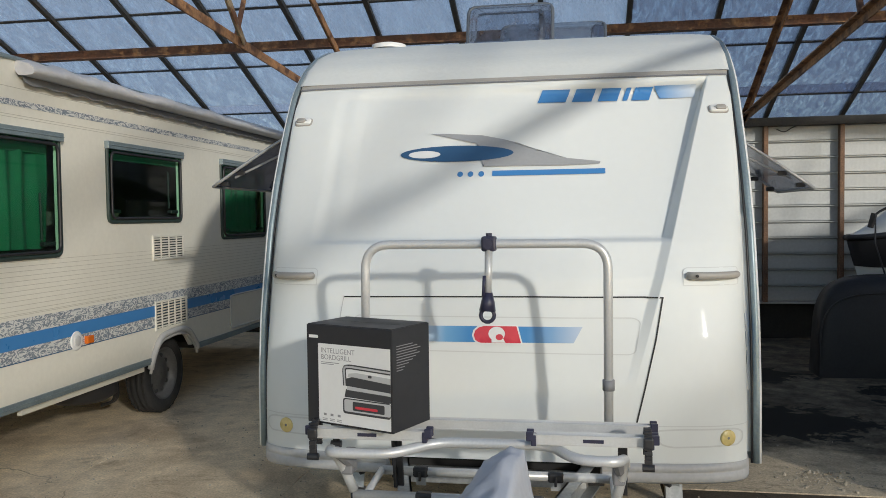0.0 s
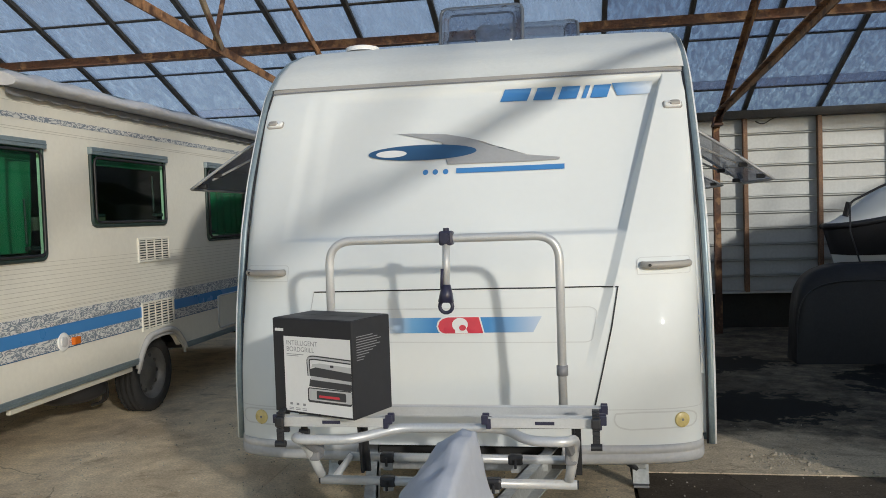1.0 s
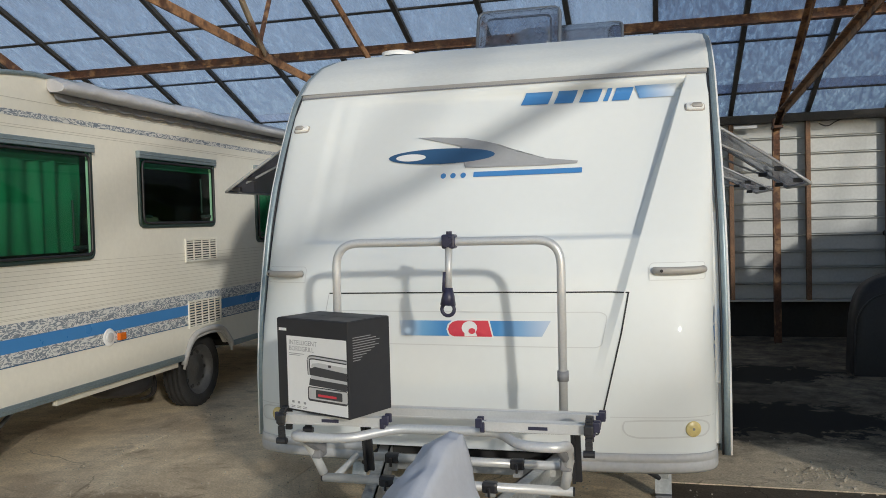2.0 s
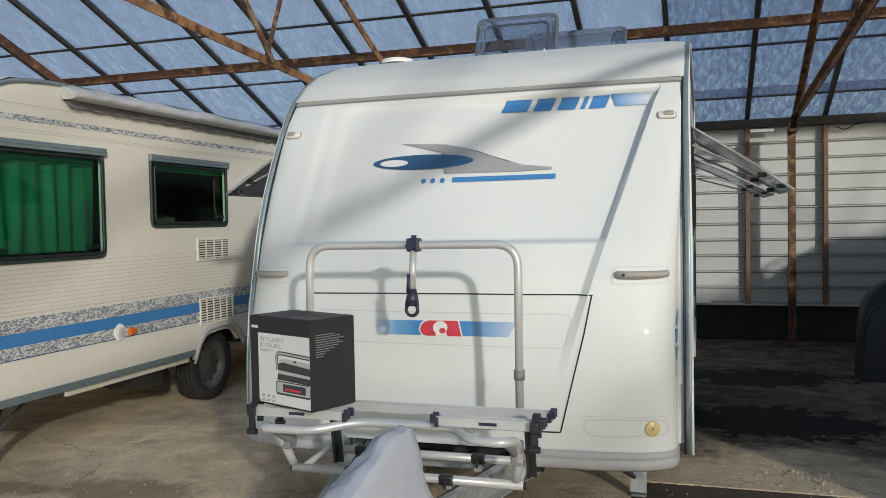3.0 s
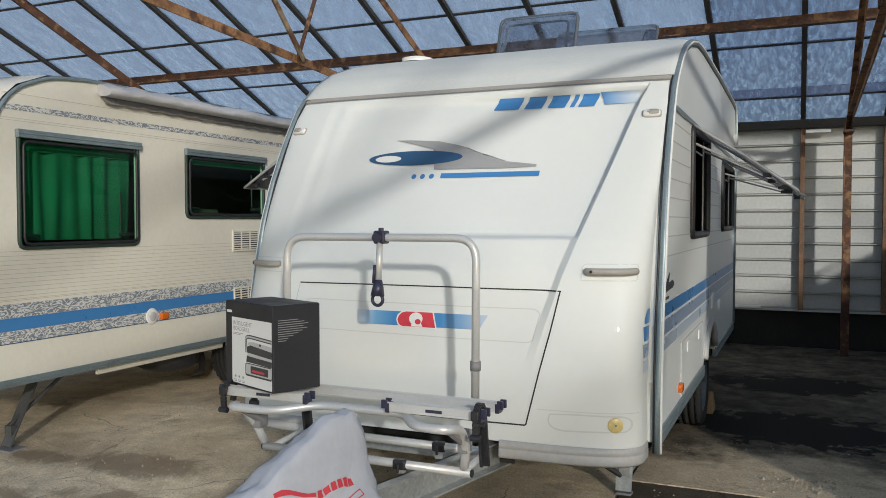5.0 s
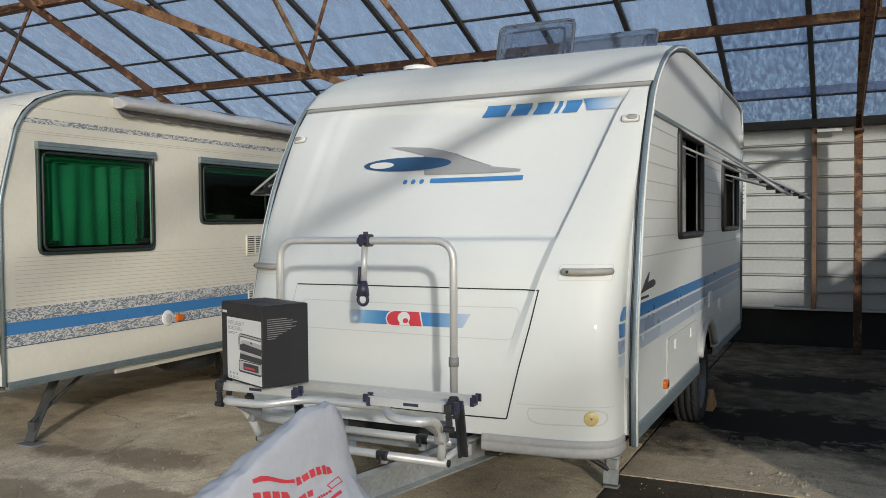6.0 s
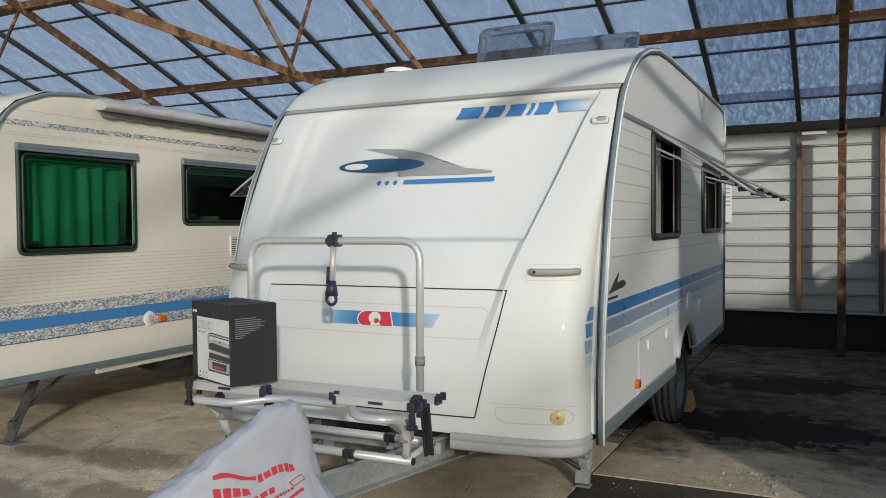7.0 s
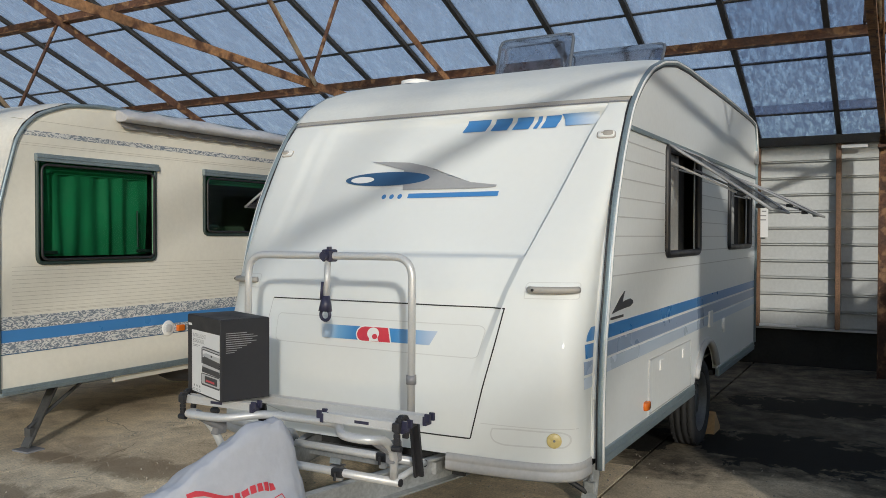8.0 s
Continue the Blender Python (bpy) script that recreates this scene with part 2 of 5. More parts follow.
# East panes: their grime and the dimmer sky behind are both in the tint.
GRIMY_DIM = clear("grimy_dim_roof_glass", (0.82, 0.86, 0.94), 0.3, (0.60, 0.61, 0.69), 0.9, 15.0, 0.35, 0.35, 0.25, 0.09, 0.82)
GREENPANE = clear("green_tinted_acrylic", (0.40, 0.75, 0.58), 0.05, (0.1, 0.2, 0.15), 0.03, gloss=0.06)
FLAPPANE = clear("grey_acrylic", (0.34, 0.36, 0.41), 0.1, (0.42, 0.43, 0.47), 0.42, 7.0, gloss=0.4)
# Shaded copy of the flap acrylic, for the side away from the sun.
FLAPSHADE = clear("shaded_grey_acrylic", (0.09, 0.09, 0.12), 0.1, (0.07, 0.07, 0.095), 0.85, 7.0, gloss=0.3)
HOODPANE = clear("smoke_acrylic", (0.60, 0.64, 0.71), 0.15, (0.50, 0.52, 0.58), 0.55, 5.0, gloss=0.6, soft=0.12, grain=0.6)


def speckled(name):
    """White ground with a dense blue-grey lace of short strokes."""
    m = mat(name, (0.62, 0.61, 0.58), 0.35, var=0.04)
    nt = m.node_tree
    b = nt.nodes["Principled BSDF"]
    co, v, r, x = (nt.nodes.new("ShaderNode" + k) for k in ("TexCoord", "TexNoise", "ValToRGB", "Mapping"))
    x.inputs["Scale"].default_value = (1, 0.6, 1.5)
    x.inputs["Rotation"].default_value = (0.5, 0, 0)
    nt.links.new(co.outputs["Object"], x.inputs["Vector"])
    nt.links.new(x.outputs[0], v.inputs["Vector"])
    v.inputs["Scale"].default_value, v.inputs["Detail"].default_value, v.inputs["Distortion"].default_value = 21, 5, 3.6
    r.color_ramp.elements[0].position, r.color_ramp.elements[1].position = 0.47, 0.53
    r.color_ramp.elements[0].color, r.color_ramp.elements[1].color = (0.66, 0.66, 0.64, 1), (0.19, 0.225, 0.27, 1)
    nt.links.new(v.outputs["Fac"], r.inputs[0])
    nt.links.new(r.outputs[0], b.inputs["Base Color"])
    return m


LACE = speckled("lace_pattern_film")


def fading(name, stops):
    """A printed film whose colour fades along x: stops of (x, rgb)."""
    m = mat(name, stops[0][1], 0.3, var=0.02)
    nt = m.node_tree
    co, sep, span, ramp = (nt.nodes.new("ShaderNode" + k) for k in ("TexCoord", "SeparateXYZ", "MapRange", "ValToRGB"))
    lo, hi = stops[0][0], stops[-1][0]
    span.inputs[1].default_value, span.inputs[2].default_value = lo, hi
    nt.links.new(co.outputs["Object"], sep.inputs[0])
    nt.links.new(sep.outputs[0], span.inputs[0])
    nt.links.new(span.outputs[0], ramp.inputs[0])
    el = ramp.color_ramp.elements
    while len(el) < len(stops):
        el.new(0.5)
    for e, (x, rgb) in zip(el, stops):
        e.position, e.color = (x - lo) / (hi - lo), (*rgb, 1)
    nt.links.new(ramp.outputs[0], nt.nodes["Principled BSDF"].inputs["Base Color"])
    return m


EMBLEMFILM = fading("fading_emblem_film", [(-0.31, (0.60, 0.67, 0.74)), (-0.20, (0.17, 0.38, 0.62)), (-0.10, (0.06, 0.24, 0.52)), (0.15, (0.06, 0.24, 0.52)), (0.26, (0.20, 0.36, 0.58)), (0.39, (0.50, 0.57, 0.68))])
TAILFILM = fading("fading_name_film", [(0.74, (0.05, 0.20, 0.46)), (0.80, (0.20, 0.36, 0.60)), (0.96, (0.68, 0.72, 0.76))])


# ---- building blocks ----
def thing(name, at, label="", category="", group="", kind=""):
    e = new(name)
    e.location = at
    return tagged(e, label, category, group, kind)


def part(name, bm, material, parent=None, label="", smooth_it=False):
    me = bpy.data.meshes.new(name)
    bmesh.ops.recalc_face_normals(bm, faces=bm.faces)
    for f in bm.faces:
        f.smooth = smooth_it
    bm.to_mesh(me)
    bm.free()
    me.materials.append(material)
    ob = new(name, me)
    if parent:
        ob.parent = parent
        if parent.data is None:
            ob.matrix_parent_inverse = parent.matrix_basis.inverted()
    return tagged(ob, label) if label else ob


def box(bm, lo, hi, bevel=0.0, turn=None):
    lo, hi = Vector(lo), Vector(hi)
    r = bmesh.ops.create_cube(bm, size=1, matrix=Matrix.Translation((lo + hi) / 2) @ Matrix.Diagonal((*(hi - lo), 1)))
    if turn:
        bmesh.ops.transform(bm, matrix=turn, verts=r["verts"])
    if bevel:
        bmesh.ops.bevel(bm, geom=list({e for v in r["verts"] for e in v.link_edges}), offset=bevel, segments=2, affect="EDGES", profile=0.5)
    return bm


def boxes(*rows, bevel=0.0):
    bm = bmesh.new()
    for lo, hi in rows:
        box(bm, lo, hi, bevel)
    return bm


def tube(bm, pts, r, n=12, closed=False, caps=True):
    """A round bar along pts."""
    pts = [Vector(p) for p in pts]
    rings, up = [], None
    for i, p in enumerate(pts):
        a = pts[i - 1] if i or closed else p
        c = pts[(i + 1) % len(pts)] if i + 1 < len(pts) or closed else p
        d = (c - a).normalized()
        if up is None:
            up = d.orthogonal().normalized()
        up = (up - d * up.dot(d)).normalized()
        side = d.cross(up)
        rr = r[i] if isinstance(r, (list, tuple)) else r
        rings.append([bm.verts.new(p + (up * math.cos(k * math.tau / n) + side * math.sin(k * math.tau / n)) * rr) for k in range(n)])
    m = len(rings)
    for i in range(m if closed else m - 1):
        for k in range(n):
            bm.faces.new((rings[i][k], rings[i][(k + 1) % n], rings[(i + 1) % m][(k + 1) % n], rings[(i + 1) % m][k]))
    if caps and not closed:
        bm.faces.new(rings[0][::-1])
        bm.faces.new(rings[-1])
    return bm


def rounded(pts, r, n=6):
    """The same way with its inner corners rounded."""
    pts = [Vector(p) for p in pts]
    out = [pts[0]]
    for a, b, c in zip(pts, pts[1:], pts[2:]):
        k = min(r, (a - b).length * 0.49, (c - b).length * 0.49)
        p, q = b + (a - b).normalized() * k, b + (c - b).normalized() * k
        out += [(p * (1 - s) + b * s) * (1 - s) + (b * (1 - s) + q * s) * s for s in (i / n for i in range(n + 1))]
    return out + [pts[-1]]


def prism(bm, poly, axis, a, b):
    """A flat outline (two coordinates) stretched along axis from a to b."""
    def at(p, v):
        return {"x": (v, *p), "y": (p[0], v, p[1]), "z": (*p, v)}[axis]
    one, two = [bm.verts.new(at(p, a)) for p in poly], [bm.verts.new(at(p, b)) for p in poly]
    bm.faces.new(one)
    bm.faces.new(two[::-1])
    for i in range(len(poly)):
        j = (i + 1) % len(poly)
        bm.faces.new((one[i], one[j], two[j], two[i]))
    return bm


def beam(bm, a, b, w, h):
    """A straight iron of width w across and depth h, from a to b, with an L section."""
    a, b = Vector(a), Vector(b)
    d = (b - a).normalized()
    s = d.cross(Vector((0, 0, 1))).normalized()
    u = s.cross(d).normalized()
    t = 0.012
    ring = [(-w / 2, h / 2), (w / 2, h / 2), (w / 2, h / 2 - t), (-w / 2 + t, h / 2 - t), (-w / 2 + t, -h / 2), (-w / 2, -h / 2)]
    one, two = [[bm.verts.new(p + s * x + u * z) for x, z in ring] for p in (a, b)]
    bm.faces.new(one)
    bm.faces.new(two[::-1])
    for i in range(6):
        bm.faces.new((one[i], one[(i + 1) % 6], two[(i + 1) % 6], two[i]))
    return bm


def along(table, v):
    """Straight steps between the rows of a table."""
    for a, b in zip(table, table[1:]):
        if v <= b[0]:
            k = max(0.0, (v - a[0]) / max(1e-9, b[0] - a[0]))
            return a[1] + (b[1] - a[1]) * k
    return table[-1][1]


# ---- the glass hall ----
BACK, EAVE, SLOPE, RIDGE = 6.85, 2.62, 0.412, -1.5
BAYS = [0.02 + 0.855 * i for i in range(-13, 10)]
TRUSSES = [-10.3, -6.15, -2.03, 2.18, 6.33]


def roof_z(y):
    return EAVE + (BACK - max(y, 2 * RIDGE - y)) * SLOPE if y >= RIDGE else EAVE + (y - (2 * RIDGE - BACK)) * SLOPE


FRONTWALL = 2 * RIDGE - BACK
ground = part("ground", boxes(((-60, -60, -0.4), (60, 60, -0.02))), JOINT)
tagged(ground, "bare dirt and gravel ground under the hall", "ground", kind="structure")
floor = thing("floor", (0, 0, 0), "worn sandy concrete slabs with cracks and stains", "floor", kind="structure")

wall_back = thing("wall_back", (0, BACK, 0), "white ribbed steel cladding over a dark concrete base", "wall", kind="structure")
part("base", boxes(((-10.6, BACK + 0.02, -0.02), (7.6, BACK + 0.2, 0.43))), PLINTH, wall_back, "concrete base with its shade in the dark colour")
part("sill", boxes(((-10.6, BACK - 0.05, 0.43), (7.6, BACK + 0.2, 0.455)), bevel=0.004), GREY, wall_back)
part("outer_sheet", boxes(((-10.6, BACK + 0.06, 0.455), (7.6, BACK + 0.1, 2.6))), PLAIN, wall_back)
eave = part("eave_beam", boxes(((-10.6, BACK - 0.12, 2.56), (7.6, BACK + 0.1, 2.66)), bevel=0.006), BAR, wall_back, "dark iron beam along the eave")

tagged(part("wall_east", boxes(((7.6, FRONTWALL, 0), (7.8, BACK + 0.2, 0.45))), PLINTH), "low concrete base below the end glazing", "wall", kind="structure")
for name, x0, x1 in (("wall_west", -10.8, -10.6),):
    bm = bmesh.new()
    prism(bm, [(FRONTWALL, 0), (BACK + 0.2, 0), (BACK + 0.2, 2.6), (RIDGE, roof_z(RIDGE)), (FRONTWALL, 2.6)], "x", x0, x1)
    tagged(part(name, bm, PLAIN), "plain end wall of the hall", "wall", kind="structure")
# an added wall, out of view, that keeps the sun off the floor behind it
tagged(part("wall_cross", boxes(((2.44, 0.6, 0), (7.6, 0.72, 2.7))), PLAIN), "plain unseen wall added to shade the floor", "wall", kind="structure")
tagged(part("wall_front", boxes(((-10.6, FRONTWALL - 0.1, 0), (7.6, FRONTWALL, 0.45))), PLINTH), "low concrete base below the front glazing", "wall", kind="structure")

roof = thing("glass_roof", (0, BACK, EAVE), "sloping roof of dirty frosted glass panes in dark iron bars", "roof", kind="structure")
for x in BAYS:
    bm = bmesh.new()
    prism(bm, [(BACK + 0.08, EAVE - 0.02), (BACK + 0.08, EAVE + 0.04), (RIDGE, roof_z(RIDGE) + 0.04), (RIDGE, roof_z(RIDGE) - 0.03)], "x", x - 0.026, x + 0.026)
    part("glazing_bar", bm, BAR, roof)
for y, z, w in ((4.62, 3.32, 0.07), (2.70, 4.02, 0.08), (0.6, 4.88, 0.08)):
    bm = bmesh.new()
    box(bm, (-10.6, y - w / 2, z - 0.045), (7.6, y + w / 2, z + 0.045), 0.004)
    box(bm, (-10.6, y - w / 2 - 0.03, z - 0.05), (7.6, y + w / 2, z - 0.038))
    part("purlin", bm, RUST, roof, "rust-brown iron purlin")
# the sunny slope behind, its bars alone
bm = bmesh.new()
for x in BAYS[::3]:
    prism(bm, [(FRONTWALL, EAVE - 0.02), (FRONTWALL, EAVE + 0.04), (RIDGE, roof_z(RIDGE) + 0.04), (RIDGE, roof_z(RIDGE) - 0.03)], "x", x - 0.02, x + 0.02)
part("far_slope_bars", bm, BAR, roof)
part("ridge", boxes(((-10.6, RIDGE - 0.08, roof_z(RIDGE) - 0.05), (7.6, RIDGE + 0.08, roof_z(RIDGE) + 0.06))), BAR, roof)

rng = random.Random(5)
for i, x in enumerate(BAYS):
    post = part("wall_post", boxes(((x - 0.026, BACK - 0.10, 0.455), (x + 0.026, BACK - 0.012, 2.56)), bevel=0.006), STUD, wall_back, "brown-stained timber post")


def truss(x):
    t = thing("roof_truss", (x, BACK - 0.55, 0), "rusty iron roof truss on a rust-red column", "truss", "trusses")
    foot = (x, BACK - 0.55, 2.5)
    def raf(y):
        return roof_z(y) - 0.40
    part("column", beam(bmesh.new(), (x, BACK - 0.5, 0.0), (x + 0.001, BACK - 0.5, 2.56), 0.085, 0.085), RUST, t, "rust-red iron column")
    part("rafter", beam(bmesh.new(), (x, BACK - 0.55, raf(BACK - 0.55)), (x, RIDGE, raf(RIDGE)), *((0.06, 0.075) if x > -3 else (0.09, 0.10))), CHORD if x > -3 else RUST, t, "rafter with flaking paint")
    part("bottom_chord", beam(bmesh.new(), (x, BACK - 0.6, 2.565), (x, RIDGE, 2.98), 0.06, 0.065), CHORD, t, "orange-brown bottom chord")
    part("strut", beam(bmesh.new(), (x + 0.03, 2.08, 2.79), (x, -0.3, raf(-0.3)), 0.045, 0.045), PALERUST, t)
    part("strut", beam(bmesh.new(), (x - 0.03, 2.10, 2.79), (x, 2.62, raf(2.62)), 0.035, 0.035), RUST, t)
    part("far_chord", beam(bmesh.new(), (x, RIDGE, 2.98), (x, FRONTWALL + 0.6, 2.565), 0.09, 0.09), RUST, t)
    part("far_rafter", beam(bmesh.new(), (x, RIDGE, raf(RIDGE)), (x, FRONTWALL + 0.5, raf(FRONTWALL + 0.5)), 0.07, 0.085), PALERUST, t)
    part("gusset", boxes(((x - 0.05, BACK - 0.7, 2.44), (x + 0.05, BACK - 0.46, 2.47)), bevel=0.004), RUST, t)


for x in TRUSSES:
    truss(x)


# ---- the white caravan: nose, roof and sides follow one rim ----
HALF = 1.125
FRONT = [(0.42, -0.03, 0.235), (0.6, -0.03, 0.235), (0.8, -0.025, 0.24), (1.0, 0.0, 0.262), (1.15, 0.03, 0.295), (1.25, 0.055, 0.32),
         (1.4, 0.14, 0.355), (1.55, 0.25, 0.40), (1.7, 0.36, 0.462), (1.85, 0.46, 0.54), (2.03, 0.575, 0.64), (2.11, 0.635, 0.69), (2.243, 0.745, 0.81)]


def nose_half(z):
    """Half the width of the nose panel at the height z: it tucks in towards the bumper."""
    return 1.088 + 0.027 * smooth(1.1, 2.2, z)


def nose_power(z):
    return 4.2 - 0.9 * smooth(0.6, 1.3, z)


def smooth(a, b, v):
    k = min(1.0, max(0.0, (v - a) / max(1e-6, b - a)))
    return k * k * (3 - 2 * k)


def groove(z):
    """The foot and the crest of the slanting step on the nose, in x."""
    crest = 1.0 - (2.2 - z) * 0.285
    return crest - 0.040 * min(1.0, max(0.0, (2.22 - z) / 0.8)), crest


def nose(x, z):
    """y of the nose panel of the white caravan at the place x, z."""
    rows = [(a, b) for a, b in zip(FRONT, FRONT[1:]) if z <= b[0]] or [(FRONT[-2], FRONT[-1])]
    (z0, c0, r0), (z1, c1, r1) = rows[0]
    k = max(0.0, (z - z0) / (z1 - z0))
    c, r = c0 + (c1 - c0) * k, r0 + (r1 - r0) * k
    p = nose_power(z)
    y = r - (r - c) * max(0.0, 1 - (abs(x) / nose_half(z)) ** p) ** (1 / p)
    foot, crest = groove(z)
    inside = (0.5 * smooth(-0.89, -0.81, x) + 0.5 * smooth(-0.79, -0.69, x)) * (1 - min(1.0, max(0.0, (x - foot) / max(0.004, crest - foot))))
    upper = smooth(1.405, 1.425, z) * (1 - smooth(2.14, 2.20, z))
    deep = 0.030 + 0.054 * smooth(-0.45, foot, x)
    lower = 0.032 * smooth(foot - 0.35, foot, x) * (1 - upper) * smooth(0.75, 1.25, z) * (1 - smooth(2.0, 2.1, z))
    return y + inside * (deep * upper + lower)


RIM = [(0.235, 0.75), (0.27, 1.05), (0.325, 1.27), (0.37, 1.46), (0.455, 1.69), (0.55, 1.877), (0.64, 2.03), (0.73, 2.164), (0.81, 2.243),
       (0.94, 2.342), (1.12, 2.44), (1.36, 2.518), (1.66, 2.573), (2.0, 2.59), (3.2, 2.597), (4.5, 2.588), (4.80, 2.57), (4.88, 2.45)]
TOPLINE = [(0.745, 2.243), (0.85, 2.345), (1.05, 2.455), (1.30, 2.545), (1.64, 2.602), (2.0, 2.620), (3.2, 2.627), (4.5, 2.616), (4.84, 2.585), (4.94, 2.45)]
TOPRIM = RIM[8:]


def grid(bm, rows):
    vs = [[bm.verts.new(p) for p in row] for row in rows]
    for a, b in zip(vs, vs[1:]):
        for i in range(len(a) - 1):
            bm.faces.new((a[i], a[i + 1], b[i + 1], b[i]))
    return bm


def spread(a, b, n):
    return [a + (b - a) * i / n for i in range(n)]


def wall_sheet(bm, x0, x1, tops, low, holes, cuts=()):
    """An upright sheet in the plane of y and z, x0 to x1 thick, below the line tops, above low, with openings (y0, y1, z0, z1) and round arches (y, z, r)."""
    ys = {tops[0][0], tops[-1][0], *(p[0] for p in tops)}
    for y0, y1, _, _ in holes:
        ys |= {y0, y1}
    for yc, zc, r in cuts:
        ys |= {yc + r * math.cos(k * math.pi / 20) for k in range(21)}
    first, last = tops[0][0], tops[-1][0]
    ys |= {first + (last - first) * i / 40 for i in range(41)}
    ys = sorted(y for y in ys if first <= y <= last)

    def bottom(y):
        z = low
        for yc, zc, r in cuts:
            if abs(y - yc) <= r:
                z = max(z, zc + math.sqrt(max(0, r * r - (y - yc) ** 2)))
        return z

    for a, b in zip(ys, ys[1:]):
        if b - a < 1e-5:
            continue
        mid = (a + b) / 2
        spans = [(bottom(a + 1e-6), bottom(b - 1e-6), along(tops, a), along(tops, b))]
        for y0, y1, z0, z1 in sorted(holes, key=lambda h: h[2]):
            if y0 < mid < y1:
                la, lb, ta, tb = spans.pop()
                spans += [(la, lb, z0, z0), (z1, z1, ta, tb)]
        for la, lb, ta, tb in spans:
            if ta - la < 1e-4 and tb - lb < 1e-4:
                continue
            q = [[bm.verts.new((x, y, z)) for y, z in ((a, la), (b, lb), (b, tb), (a, ta))] for x in (x0, x1)]
            bm.faces.new(q[0])
            bm.faces.new(q[1][::-1])
            for i in (0, 2):
                j = (i + 1) % 4
                bm.faces.new((q[0][i], q[0][j], q[1][j], q[1][i]))
            if any(abs(a - h[1]) < 1e-5 or abs(a - h[0]) < 1e-5 for h in holes):
                bm.faces.new((q[0][0], q[0][3], q[1][3], q[1][0]))
    bmesh.ops.remove_doubles(bm, verts=bm.verts, dist=1e-5)
    return bm


def drape(bm, poly, lift=0.003, step=0.035):
    """A thin film of the outline poly (x, z) laid on the nose."""
    tmp = bmesh.new()
    f = tmp.faces.new([tmp.verts.new((x, 0, z)) for x, z in poly])
    bmesh.ops.triangulate(tmp, faces=[f])
    xs, zs = [p[0] for p in poly], [p[1] for p in poly]
    for lo, hi, no in ((min(xs), max(xs), (1, 0, 0)), (min(zs), max(zs), (0, 0, 1))):
        v = math.floor(lo / step) * step + step
        while v < hi:
            bmesh.ops.bisect_plane(tmp, geom=tmp.verts[:] + tmp.edges[:] + tmp.faces[:], plane_co=Vector(no) * v, plane_no=no)
            v += step
    made = {}
    for v in tmp.verts:
        made[v] = bm.verts.new((v.co.x, nose(v.co.x, v.co.z) - lift, v.co.z))
    for f in tmp.faces:
        bm.faces.new([made[v] for v in f.verts])
    tmp.free()
    return bm


def ellipse(x, z, a, b, n=28):
    return [(x + a * math.cos(k * math.tau / n), z + b * math.sin(k * math.tau / n)) for k in range(n)]


def strip(pts, w):
    """The outline of a line of width w through pts (x, z)."""
    p = [Vector(q) for q in pts]
    out, back = [], []
    for i, q in enumerate(p):
        d = (p[min(i + 1, len(p) - 1)] - p[max(i - 1, 0)]).normalized()
        n = Vector((-d.y, d.x)) * w / 2
        out.append(tuple(q + n))
        back.append(tuple(q - n))
    return out + back[::-1]


def nose_line(bm, pts, w, lift=0.003):
    """A seam of width w on the nose, piece by piece."""
    for a, b in zip(pts, pts[1:]):
        drape(bm, strip([a, b], w), lift, 0.05)
    return bm


car = thing("caravan", (0, 1.2, 0), "white touring caravan with blue graphics and propped-open windows", "caravan")
zs = sorted({*spread(0.475, 2.243, 90), 2.243, 1.405, 1.4117, 1.418, 1.425})
rows = []
for z in zs:
    f, c = groove(z)
    W, p = nose_half(z), nose_power(z)
    turn = [W * (1 - (1 - q) ** p) ** (1 / p) for q in (0.36, 0.44, 0.54, 0.66, 0.78, 0.89, 0.96, 1.0)]
    last = 0.97 + (c > 0.94) * 0.05
    xs = [-x for x in turn[::-1]] + spread(-0.97, -0.88, 4) + spread(-0.88, -0.70, 18) + spread(-0.70, f - 0.004, 29) + [f - 0.004]
    xs += spread(f, c - 0.003, 5) + [c - 0.003, c, c + 0.004] + spread(c + 0.012, last, 8)
    xs += [last + (turn[0] - last) * k / 3 for k in range(3) if turn[0] > last] + [x for x in turn if x > last]
    # the moulding turns outwards at the rail
    row = [(x, nose(x, z), z) for x in sorted(xs)]
    rim_y = row[0][1]
    rows.append([(-HALF, rim_y + 0.004, z)] + row + [(HALF, rim_y + 0.004, z)])
body = part("nose_panel", grid(bmesh.new(), rows), GEL, car, "glossy white moulded nose panel", True)


def across(n=26):
    return [math.sin((k / n - 0.5) * math.pi) for k in range(n + 1)]


rows = []
for (yc, zc), (yr, zr) in zip(TOPLINE, TOPRIM):
    rows.append([(HALF * u, yr - (yr - yc) * (1 - abs(u) ** 5) ** 0.2, zr + (zc - zr) * (1 - abs(u) ** 4) ** 0.25) for u in across()])
dense = []
for a, b in zip(rows, rows[1:]):
    dense += [[tuple(Vector(p).lerp(Vector(q), k / 3)) for p, q in zip(a, b)] for k in range(3)]
part("roof", grid(bmesh.new(), dense + [rows[-1]]), ROOFW, car, "off-white curved roof sheet", True)
SIDE_WINDOWS = [(1.455, 2.33, 1.405, 2.04), (3.455, 4.51, 1.425, 1.96)]
ARCH = (2.64, 0.33, 0.42)
LEFT_WINDOWS = [(0.92, 1.82, 1.41, 2.055), SIDE_WINDOWS[1]]
